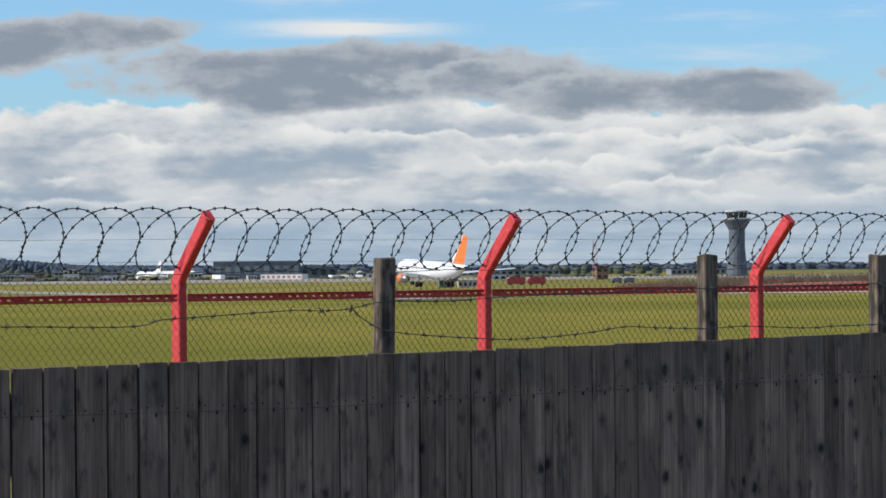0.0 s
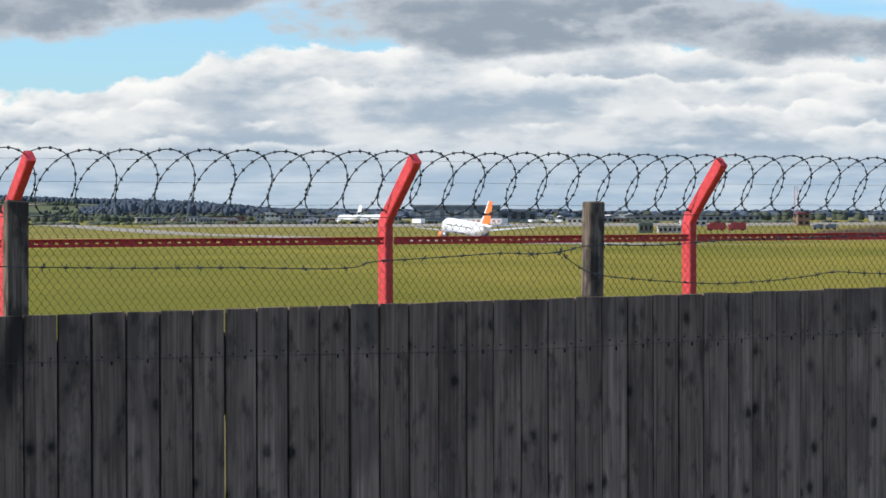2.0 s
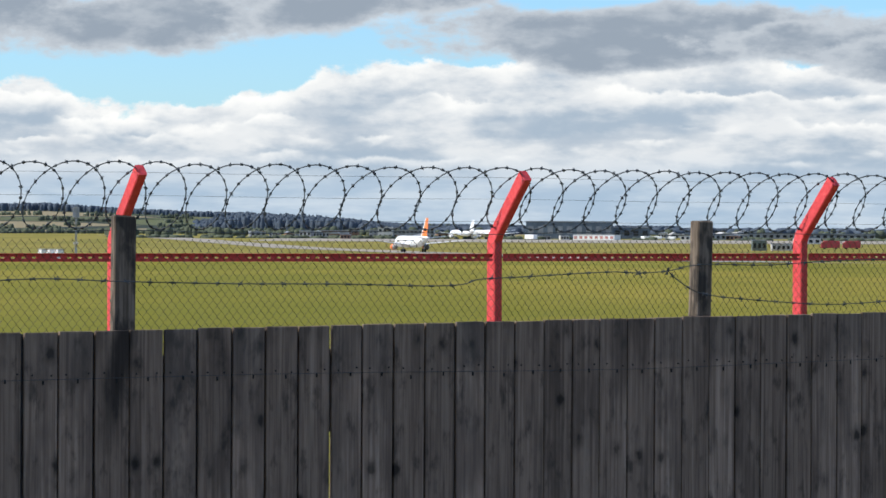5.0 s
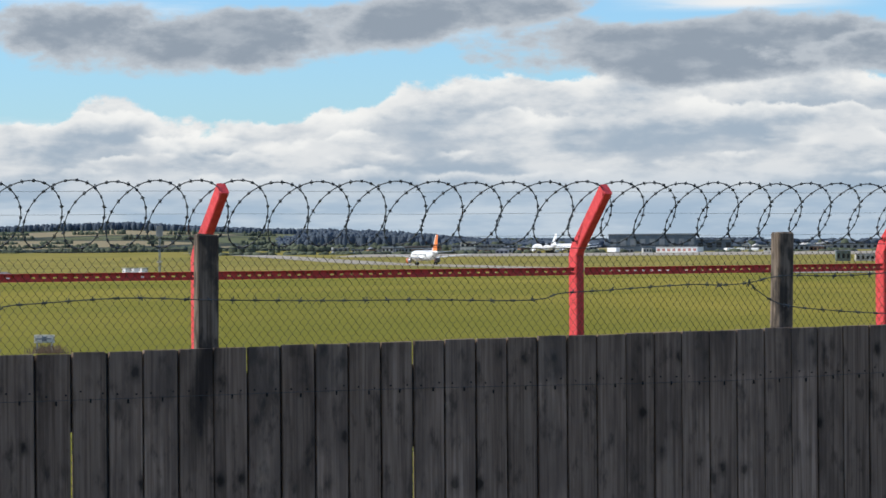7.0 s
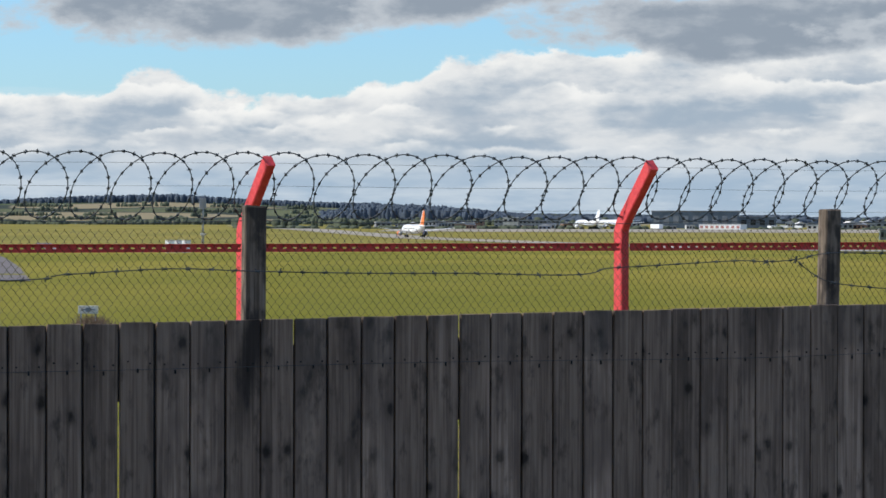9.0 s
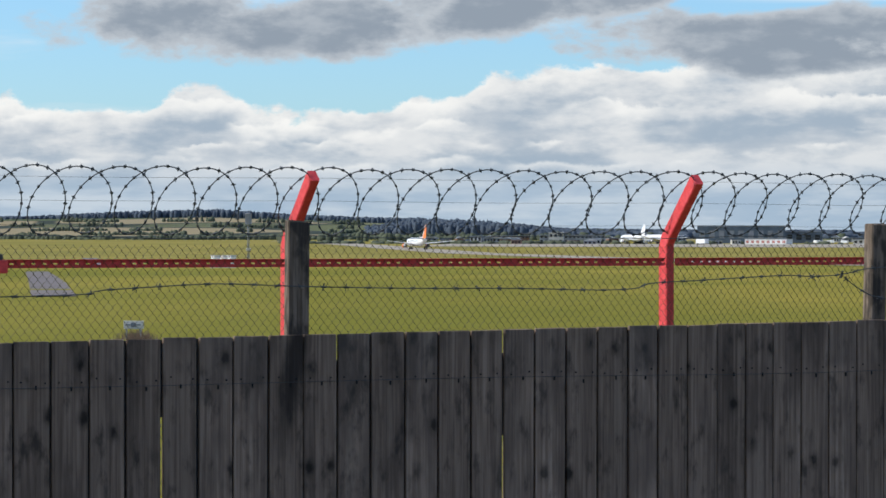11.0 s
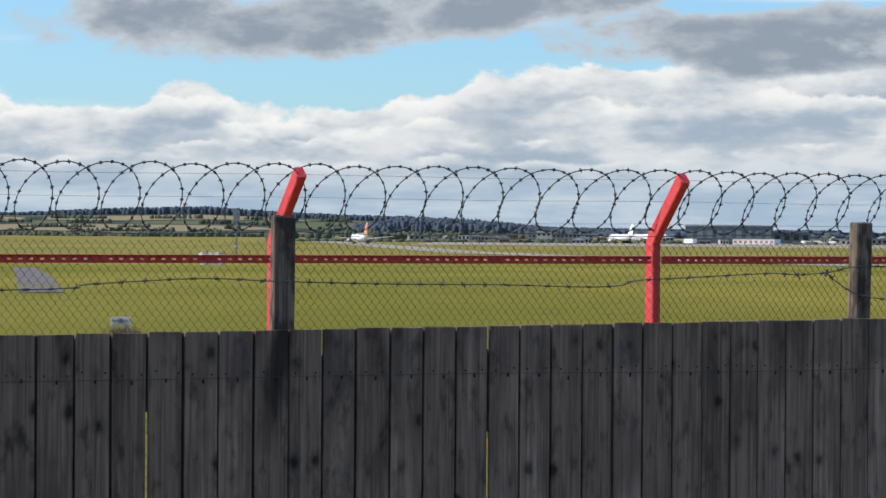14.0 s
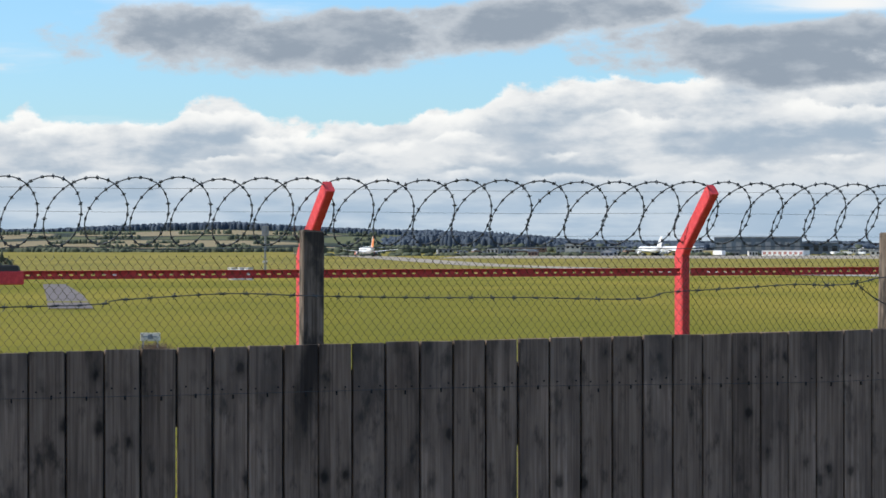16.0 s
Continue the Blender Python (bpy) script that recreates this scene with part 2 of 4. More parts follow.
def red_paint(k):
    v = k.place
    worn = k.noise(v, 26.0, 6.0, 0.65)
    fine = k.noise(v, 140.0, 4.0)
    base = k.mix((0.58, 0.036, 0.042), (0.72, 0.065, 0.07), k.step(0.35, 0.7, worn))
    base = k.mix(base, (0.66, 0.20, 0.17), k.m("MULTIPLY", k.step(0.62, 0.74, worn), 0.55))
    return base, fine, 0.003


def red_rail(k):
    v = k.place
    worn = k.noise(v, 30.0, 5.0)
    return k.mix((0.54, 0.026, 0.036), (0.70, 0.055, 0.06), k.step(0.35, 0.7, worn)), None, 0


def dark_wire(k):
    worn = k.noise(k.place, 60.0, 3.0)
    return k.mix((0.020, 0.027, 0.034), (0.052, 0.063, 0.074), worn), None, 0


def mesh_wire(k):
    worn = k.noise(k.place, 40.0, 3.0)
    return k.mix((0.055, 0.050, 0.030), (0.120, 0.105, 0.065), worn), None, 0


def airfield(k):
    v = k.place
    wide = k.noise(k.stretch(v, (1.0, 0.35, 1.0)), 0.02, 5.0)
    tuft = k.noise(v, 1.3, 5.0, 0.6)
    fine = k.noise(v, 9.0, 3.0)
    base = k.mix((0.142, 0.137, 0.012), (0.248, 0.204, 0.031), k.step(0.38, 0.62, wide))
    base = k.mix(base, (0.100, 0.110, 0.010), k.m("MULTIPLY", k.step(0.45, 0.72, tuft), 0.5))
    base = k.mix(base, (0.25, 0.205, 0.05), k.m("MULTIPLY", k.step(0.58, 0.76, fine), 0.3))
    x, y, z = k.split(v)
    # paler dry grass far out, then hedged fields
    base = k.mix(base, (0.22, 0.185, 0.055), k.m("MULTIPLY", k.step(500.0, 950.0, y), 0.5))
    field = k.cells(k.stretch(v, (0.0032, 0.0024, 0.0)), 1.0, "F1", "Color")
    hedge = k.cells(k.stretch(v, (0.0032, 0.0024, 0.0)), 1.0, "DISTANCE_TO_EDGE")
    r = k.nt.nodes.new("ShaderNodeSeparateColor")
    k.plug(field, r.inputs[0])
    crops = k.mix((0.075, 0.095, 0.045), (0.24, 0.20, 0.12), k.step(0.50, 0.62, r.outputs[0]))
    crops = k.mix(crops, (0.11, 0.12, 0.06), k.step(0.6, 0.9, r.outputs[1]))
    crops = k.mix(crops, (0.035, 0.045, 0.035), k.step(0.055, 0.025, hedge))
    base = k.mix(base, crops, k.step(2150.0, 2250.0, y))
    return base, tuft, 0.03


def paving(k):
    v = k.place
    a = k.noise(v, 0.35, 5.0)
    b = k.noise(v, 6.0, 4.0)
    base = k.mix((0.26, 0.235, 0.20), (0.36, 0.325, 0.275), k.step(0.35, 0.65, a))
    return k.mix(base, (0.17, 0.165, 0.16), k.m("MULTIPLY", k.step(0.5, 0.75, b), 0.5)), b, 0.005


def tarmac(k):
    v = k.place
    a = k.noise(v, 0.8, 5.0)
    b = k.noise(v, 120.0, 3.0)
    return k.mix((0.038, 0.038, 0.040), (0.068, 0.067, 0.066), k.m("ADD", k.m("MULTIPLY", a, 0.6), k.m("MULTIPLY", b, 0.4))), b, 0.004


def leafage(low, high):
    def build(k):
        a = k.noise(k.place, 0.08, 4.0)
        b = k.noise(k.place, 1.1, 4.0)
        base = k.mix(low, high, k.step(0.3, 0.7, a))
        return k.mix(base, tuple(0.45 * c for c in low), k.m("MULTIPLY", k.step(0.5, 0.7, b), 0.6)), None, 0
    return build


def plain(colour, vary=0.12, scale=8.0):
    def build(k):
        a = k.noise(k.place, scale, 4.0)
        return k.mix(tuple(c * (1 - vary) for c in colour), tuple(min(1.0, c * (1 + vary)) for c in colour), k.step(0.3, 0.7, a)), None, 0
    return build


BOARD = material("weathered_boards", weathered_boards, 0.85)
TIMBER = material("weathered_post_timber", weathered_post, 0.85)
RED = material("red_masonry_paint", red_paint, 0.55)
RAIL = material("red_painted_steel", red_rail, 0.5)
WIRE = material("dark_galvanised_wire", dark_wire, 0.75)
MESH = material("dull_mesh_wire", mesh_wire, 0.6, 0.3)
GRASS = material("airfield_grass", airfield, 0.95)
CONCRETE = material("pale_concrete", paving, 0.9)
ASPHALT = material("asphalt", tarmac, 0.92)
# distance haze is put into this foliage colour as a paler, bluer tint
HAZEWOODS = material("far_woodland", leafage((0.056, 0.076, 0.104), (0.088, 0.108, 0.132)), 0.95)
BROWN = material("brown_scrub", leafage((0.13, 0.092, 0.07), (0.21, 0.16, 0.12)), 0.95)
SHRUB = material("green_scrub", leafage((0.072, 0.085, 0.060), (0.105, 0.120, 0.08)), 0.95)
WHITE = material("white_aircraft_paint", plain((0.80, 0.80, 0.79), 0.04), 0.28)
ORANGE = material("orange_aircraft_paint", plain((0.78, 0.19, 0.035), 0.06), 0.3)
GREYWING = material("pale_grey_wing_paint", plain((0.60, 0.61, 0.62), 0.06), 0.35)
RUBBER = material("black_rubber", plain((0.022, 0.022, 0.023), 0.2), 0.8)
STEEL = material("grey_steel", plain((0.30, 0.30, 0.31), 0.15), 0.4, 0.7)
GLASS = material("dark_glass", plain((0.015, 0.018, 0.022), 0.1), 0.08)
CLAD = material("blue_grey_cladding", plain((0.12, 0.15, 0.19), 0.2, 0.15), 0.6)
PALECLAD = material("pale_cladding", plain((0.52, 0.50, 0.47), 0.15, 0.2), 0.6)
DULL = material("dull_grey_cladding", plain((0.24, 0.25, 0.27), 0.2, 0.2), 0.6)
BROWNBRICK = material("brown_brickwork", plain((0.24, 0.15, 0.11), 0.2, 0.5), 0.8)
TOWERGREY = material("tower_concrete", plain((0.088, 0.104, 0.124), 0.12, 0.3), 0.7)
SOIL = material("reddish_soil", plain((0.30, 0.11, 0.085), 0.25, 0.4), 0.95)
DOORRED = material("faded_red_doors", plain((0.48, 0.22, 0.19), 0.2, 0.5), 0.7)
GREENCLAD = material("grey_green_cladding", plain((0.13, 0.16, 0.14), 0.15, 0.4), 0.7)
# red paint with the shadow of the unlit side put into its colour
SHADOWRED = material("shadowed_red_vehicle_paint", plain((0.34, 0.035, 0.045), 0.15, 0.6), 0.45)
DARKPLASTIC = material("black_plastic", plain((0.03, 0.03, 0.032), 0.2), 0.5)


def car_paint():
    mat = material("red_car_paint", plain((0.88, 0.24, 0.23), 0.05), 0.30, 0.50)
    b = mat.node_tree.nodes["Principled BSDF"]
    b.inputs["Coat Weight"].default_value, b.inputs["Coat Roughness"].default_value = 1.0, 0.05
    b.inputs["Coat IOR"].default_value = 2.5
    return mat


CARRED = car_paint()
SLAB = material("grey_slab", plain((0.15, 0.135, 0.135), 0.2, 0.8), 0.9)


# ---- mesh helpers ----
def data_of(name, bm, mat, smooth=False):
    me = bpy.data.meshes.new(name)
    bm.to_mesh(me)
    bm.free()
    me.materials.append(mat)
    if smooth:
        me.polygons.foreach_set("use_smooth", [True] * len(me.polygons))
    return me


def part(name, bm, mat, parent=None, label="", smooth=False):
    ob = new(name, data_of(name, bm, mat, smooth))
    if parent is not None:
        ob.parent = parent
    if label:
        tagged(ob, label)
    return ob


def thing(name, label, category, at=None, group="", kind=""):
    ob = new(name)
    ob.empty_display_size = 0.2
    if at is not None:
        ob.matrix_basis = at
    return tagged(ob, label, category, group, kind)


def box(bm, cx, cy, cz, sx, sy, sz, bevel=0.0, m=None):
    made = bmesh.ops.create_cube(bm, size=1.0)["verts"]
    bmesh.ops.scale(bm, vec=(sx, sy, sz), verts=made)
    bmesh.ops.translate(bm, vec=(cx, cy, cz), verts=made)
    if bevel > 0:
        edges = list({e for v in made for e in v.link_edges})
        made = [v for v in bmesh.ops.bevel(bm, geom=edges, offset=bevel, segments=1, affect="EDGES", profile=0.5)["verts"]] + [v for v in made if v.is_valid]
    if m is not None:
        bmesh.ops.transform(bm, matrix=m, verts=list(set(v for v in made if v.is_valid)))
    return bm


def boxes(*items, bevel=0.0):
    bm = bmesh.new()
    for it in items:
        box(bm, *it, bevel=bevel)
    return bm


def rings(bm, loops, close=True, caps=True):
    """Skin a row of vertex loops of equal length."""
    made = [[bm.verts.new(p) for p in loop] for loop in loops]
    n = len(made[0])
    for a, b in zip(made, made[1:]):
        for i in range(n if close else n - 1):
            j = (i + 1) % n
            bm.faces.new((a[i], a[j], b[j], b[i]))
    if caps and close:
        bm.faces.new(made[0][::-1])
        bm.faces.new(made[-1])
    return bm


def tube(points, radius, sides=4, bm=None):
    """A thin wire through a row of places."""
    bm = bm or bmesh.new()
    pts = [Vector(p) for p in points]
    loops = []
    for i, p in enumerate(pts):
        d = (pts[min(i + 1, len(pts) - 1)] - pts[max(i - 1, 0)]).normalized()
        side = d.cross(Vector((0, 0, 1)))
        if side.length < 0.05:
            side = d.cross(Vector((1, 0, 0)))
        side.normalize()
        up = side.cross(d)
        loops.append([p + radius * (math.cos(a) * side + math.sin(a) * up) for a in [2 * math.pi * k / sides for k in range(sides)]])
    return rings(bm, loops)


def cyl(bm, x, y, z0, z1, r0, r1=None, n=16):
    r1 = r0 if r1 is None else r1
    return rings(bm, [[(x + r * math.cos(2 * math.pi * k / n), y + r * math.sin(2 * math.pi * k / n), z) for k in range(n)] for z, r in ((z0, r0), (z1, r1))])


def finish(bm):
    bmesh.ops.recalc_face_normals(bm, faces=bm.faces)
    return bm


# ---- ground ----
def ground_z(x, y):
    z = float(np.interp(y, [26, 120, 300, 600, 800, 1200, 1400, 1600, 2000, 2300], [0, -0.35, -1.6, -4.6, -5.6, -6.0, -5.0, -3.8, -2.6, -1.6]))
    if y > 2300:
        slope = x / y
        ridge = float(np.interp(slope, [-0.30, -0.235, -0.172, -0.11, -0.075, -0.045, 0.0, 0.1, 0.3], [24, 26, 29, 20, 15, 8, 6, 6, 4]))
        f = min(1.0, (y - 2300) / 1700)
        z += ridge * f * f * (3 - 2 * f)
    return z


def ground():
    ys = [-900, -300, -60, -30, -10, 0, 6, 12, 18, 22, 26, 40, 60, 90, 120, 160, 200, 250, 300, 360, 420, 500, 600, 700, 800, 900, 1000, 1100, 1200, 1300, 1400, 1500, 1600, 1800, 2000, 2150, 2300, 2500, 2700, 2900, 3100, 3300, 3500, 3700, 3900, 4100, 4400]
    cols = [k / 40 for k in range(-40, 41)]
    bm = bmesh.new()
    rows = []
    for y in ys:
        half = 500 + max(0, y) * 0.45
        rows.append([(c * half, y, ground_z(c * half, y)) for c in cols])
    rings(bm, rows, close=False, caps=False)
    tagged(part("ground", finish(bm), GRASS, smooth=True), "wide mown airfield grass with hedged fields beyond", "grass", kind="structure")


def strip(name, mat, label, category, line, lift):
    """A paved strip that follows the ground: rows of left and right edge."""
    bm = bmesh.new()
    rows = []
    for (ax, ay), (bx, by) in line:
        rows.append([(ax + (bx - ax) * k / 4, ay + (by - ay) * k / 4, ground_z(ax + (bx - ax) * k / 4, ay + (by - ay) * k / 4) + lift) for k in range(5)])
    rings(bm, rows, close=False, caps=False)
    ob = part(name, finish(bm), mat)
    return tagged(ob, label, category, kind="structure")


RUN0, RUNWAY = Vector((47.0, 620.0)), Vector((-243.0, 980.0)).normalized()


def paved():
    side = Vector((RUNWAY.y, -RUNWAY.x))
    rows = []
    for k in range(-4, 58):
        c = RUN0 + RUNWAY * (k * 25)
        a, b = c - side * 12, c + side * 12
        rows.append(((a.x, a.y), (b.x, b.y)))
    strip("runway", CONCRETE, "long pale concrete runway crossing the grass", "runway", rows, 0.12)
    rows = [((a * y, y), (b * y, y)) for y, a, b in ((103, -0.2414, -0.2245), (145, -0.2422, -0.2285), (190, -0.2430, -0.2322), (235, -0.2435, -0.2352))]
    strip("pavement_1", SLAB, "short grey concrete slab let into the grass", "pavement", rows, 0.03)
    rows = [((a * y - 2.5, y), (a * y + 2.5, y)) for y, a in ((480, -0.2125), (600, -0.2150), (750, -0.2178), (900, -0.2200))]
    strip("pavement_2", SLAB, "narrow grey service track across the grass", "pavement", rows, 0.08)
    rows = [((137 + 15 * k, 735 + 1.0 * k), (137 + 15 * k, 775 + 1.0 * k)) for k in range(0, 10)]
    strip("taxiway_edge", PALECLAD, "pale concrete edge of a taxiway", "pavement", rows, 0.1)


def apron():
    rows = [((-150 + 30 * k, 1480 + 4.0 * abs(k - 8)), (-150 + 30 * k, 1690)) for k in range(0, 22)]
    strip("apron", CONCRETE, "wide pale concrete apron before the terminal", "apron", rows, 0.1)


# ---- fence frame ----
ALONG, OUT = Vector((math.cos(radians(33)), math.sin(radians(33)), 0)), Vector((math.sin(radians(33)), -math.cos(radians(33)), 0))
B0 = Vector((-1.574, 10.959, 0.0))


def at_fence(s, p, z=0.0):
    return B0 + ALONG * s + OUT * p + Vector((0, 0, z))


def road():
    bm = bmesh.new()
    rings(bm, [[at_fence(s, p, 0.02) for p in (1.2, 3.5, 6.0, 8.0)] for s in range(-44, 45, 8)], close=False, caps=False)
    tagged(part("road", finish(bm), ASPHALT), "worn grey asphalt road beside the board fence", "road", kind="structure")
    bm = bmesh.new()
    for s in range(-44, 44):
        c = at_fence(s + 0.5, 1.13, 0.05)
        box(bm, 0, 0, 0, 0.985, 0.125, 0.12, 0.012, Matrix.Translation(c) @ Matrix.Rotation(radians(33), 4, "Z"))
    tagged(part("kerb", bm, CONCRETE), "row of grey concrete kerb stones", "kerb", kind="structure")


# ---- board fence ----
TOP = [(-6, 1.62), (-1.32, 1.646), (0.0, 1.657), (1.66, 1.669), (2.82, 1.676), (4.78, 1.692), (6.0, 1.702), (14, 1.73)]


def top_of(s):
    return float(np.interp(s, [a for a, _ in TOP], [b for _, b in TOP]))


def joint(k):
    """Distance along the fence of the k-th joint between boards."""
    return float(np.interp(k, [-45, -9, 0, 10, 20, 26, 31, 90], [-6.58, -1.176, 0.174, 1.679, 3.145, 4.020, 4.735, 12.90]))


def nail_drop(s):
    """How far below the tops the nails and the thin wire run."""
    return float(np.interp(s, [-1.3, 0.3, 2.4, 5.0], [0.168, 0.190, 0.218, 0.218]))


def board_fence():
    fence = thing("board_fence", "tall close-boarded fence of weathered grey timber", "fence")
    # posts that rise above the boards
    for s, w, turn, top in ((-1.315, 0.092, 16, 2.10), (0.045, 0.088, 17, 2.108), (2.875, 0.078, 26, 2.105), (4.872, 0.078, 26, 2.11), (6.088, 0.080, 26, 2.105)):
        bm = boxes((0, 0, 0, w, w, top + 0.02), bevel=0.006)
        for v in bm.verts:
            if v.co.z > 0.5:
                v.co.z += 0.012 * noise.noise(Vector((v.co.x * 40 + s, v.co.y * 40, 3.0)))
        post = part("post", bm, TIMBER, fence, "square weathered timber post standing above the boards")
        post.matrix_basis = Matrix.Translation(at_fence(s, -0.112, top / 2 - 0.01)) @ pose(0, 0, 0, 0, 1.2 if s == 2.875 else 0.4, turn)
    for z in (0.35, 1.42):
        bm = bmesh.new()
        a = radians(33)
        box(bm, 0, 0, 0, 20.0, 0.035, 0.085, 0.004)
        rail = part("rail", bm, TIMBER, fence)
        rail.matrix_basis = Matrix.Translation(at_fence(4.0, -0.055, z)) @ Matrix.Rotation(a, 4, "Z")
    # dark strips added behind the joints keep the daylight out and stand for shade
    bm = bmesh.new()
    # a few joints let daylight through: how far below the top a strip begins, and its length
    slits = {-5: (0.0, 0.30), 5: (0.09, 0.34), 0: (0.10, 1.50)}
    for k in range(-40, 90):
        top = top_of(joint(k)) - 0.006 - 0.81
        if k in slits:
            start, length = slits[k]
            box(bm, joint(k), 0, top - start - length / 2, 0.07, 0.006, length, 0.0)
        else:
            box(bm, joint(k), 0, top - 0.80, 0.07, 0.006, 1.60, 0.0)
    back = part("joint_backing", bm, DARKPLASTIC, fence)
    tagged(back, "thin dark strips added to shade the joints", kind="stuff")
    back.matrix_basis = Matrix.Translation(at_fence(0, -0.0150, 0.81)) @ Matrix.Rotation(radians(33), 4, "Z")
    # the boards
    rnd = random.Random(4)
    shapes = []
    for k in range(6):
        bm = bmesh.new()
        w = 0.1425 - 0.0011 * k
        box(bm, 0, 0, -0.815, w, 0.019, 1.63, 0.0025)
        for v in bm.verts:
            if v.co.z > -0.05:
                v.co.z += rnd.uniform(-0.0012, 0.0012) + (v.co.x / w) * rnd.uniform(-0.002, 0.002)
            v.co.y += 0.002 * rnd.uniform(-1, 1)
        shapes.append(data_of("board", bm, BOARD))
    nail = bmesh.new()
    for k in range(-40, 90):
        s = (joint(k) + joint(k + 1)) / 2 + rnd.uniform(-0.002, 0.002)
        t = top_of(s) + rnd.uniform(-0.003, 0.003)
        p = rnd.uniform(-0.001, 0.0015)
        ob = new("board", shapes[rnd.randrange(6)])
        ob.parent = fence
        ob.matrix_basis = Matrix.Translation(at_fence(s, p, t)) @ pose(0, 0, 0, 0, rnd.uniform(-0.12, 0.12), 33 + rnd.uniform(-0.5, 0.5))
        for dx, dz in ((-0.038, 0.020), (0.045, 0.017), (0.01, -0.010)):
            c = at_fence(s + dx + rnd.uniform(-0.008, 0.008), p + 0.011, t - nail_drop(s) + dz + rnd.uniform(-0.008, 0.008))
            box(nail, 0, 0, 0, 0.006, 0.006, 0.006 if dz > 0 else 0.016, 0.0, Matrix.Translation(c) @ Matrix.Rotation(radians(33), 4, "Z"))
    tagged(part("nails", nail, RUBBER, fence), "rusty dark nail heads", kind="stuff")
    tagged(part("wire_line", tube([at_fence(s * 0.5, 0.016, top_of(s * 0.5) - nail_drop(s * 0.5) + 0.004 * math.sin(s)) for s in range(-11, 27)], 0.0009), WIRE, fence), "thin wire stapled along the boards")


# ---- barbed strands on the timber posts ----
def strand(name, label, pts, gap=0.10, seed=1, radius=0.0022):
    wire = thing(name, label, "barbed wire")
    rnd = random.Random(seed)
    part("wire", tube(pts, radius), WIRE, wire)
    bm = bmesh.new()
    total, nxt = 0.0, 0.04
    for a, b in zip(pts, pts[1:]):
        L = (b - a).length
        while nxt < total + L:
            c = a.lerp(b, (nxt - total) / L)
            d = (b - a).normalized()
            for q in range(2):
                w = Vector((rnd.uniform(-1, 1), rnd.uniform(-1, 1), rnd.uniform(-1, 1))).normalized()
                tube([c - w * 0.016, c + w * 0.016], radius * 0.8, 3, bm)
            tube([c - d * 0.010, c + d * 0.010], radius * 2.0, 4, bm)
            nxt += gap
        total += L
    tagged(part("barbing", bm, WIRE, wire), "short twisted barbs", kind="stuff")
    return wire


def lower_strands():
    high = [(-6, 1.80), (-1.4, 1.815), (-0.80, 1.841), (-0.35, 1.860), (0.0, 1.848), (0.5, 1.838), (1.0, 1.832), (1.40, 1.822), (1.58, 1.828), (1.66, 1.848), (1.9, 1.858), (2.32, 1.877), (2.485, 1.872), (2.645, 1.880), (2.83, 1.908), (3.2, 1.905), (3.6, 1.925), (4.2, 1.935), (4.78, 1.945), (6.0, 1.955), (9, 1.97)]
    pts = [at_fence(s, -0.020, z + 0.003 * noise.noise(Vector((s * 3, 0, 0)))) for s, z in high]
    strand("barbed_strand", "rusty barbed wire strand sagging between timber posts", dense(pts))
    low = [(2.640, 1.885), (2.69, 1.845), (2.77, 1.800), (2.84, 1.778), (2.98, 1.760), (3.3, 1.736), (3.6, 1.724), (4.0, 1.742), (4.25, 1.768), (4.45, 1.760), (4.78, 1.748), (5.05, 1.755), (5.5, 1.738), (6.0, 1.745), (9, 1.735)]
    pts = [at_fence(s, -0.018, z) for s, z in low]
    strand("barbed_strand", "loose barbed wire strand drooping past a timber post", dense(pts), seed=3)
    for s, z in ((2.482, 1.872), (2.642, 1.881)):
        bm = bmesh.new()
        rnd = random.Random(int(s * 100))
        for k in range(7):
            w = Vector((rnd.uniform(-1, 1), rnd.uniform(-0.4, 0.4), rnd.uniform(-1, 1))) * 0.022
            tube([at_fence(s, -0.015, z) - w, at_fence(s, -0.015, z) + w * 0.8], 0.0026, 3, bm)
        tagged(part("wire_knot", bm, WIRE), "tangled knot tying two barbed strands", "wire knot")


def dense(pts, n=4):
    out = []
    for i in range(len(pts) - 1):
        p0, p1, p2, p3 = pts[max(i - 1, 0)], pts[i], pts[i + 1], pts[min(i + 2, len(pts) - 1)]
        for k in range(n):
            t = k / n
            out.append(0.5 * (2 * p1 + (p2 - p0) * t + (2 * p0 - 5 * p1 + 4 * p2 - p3) * t * t + (3 * p1 - p0 - 3 * p2 + p3) * t ** 3))
    return out + [pts[-1]]


# ---- red security fence ----
FEET = [Vector((-8.15, 16.68, 0)), Vector((-5.51, 18.11, 0)), Vector((-2.872, 19.54, 0)), Vector((-0.229, 20.97, 0)), Vector((2.222, 22.71, 0)), Vector((4.774, 24.28, 0)), Vector((7.33, 25.86, 0)), Vector((9.9, 27.4, 0))]
KINK, ARM_OUT, ARM_UP = 2.0, 0.42, 0.46
PHASE = 0.79


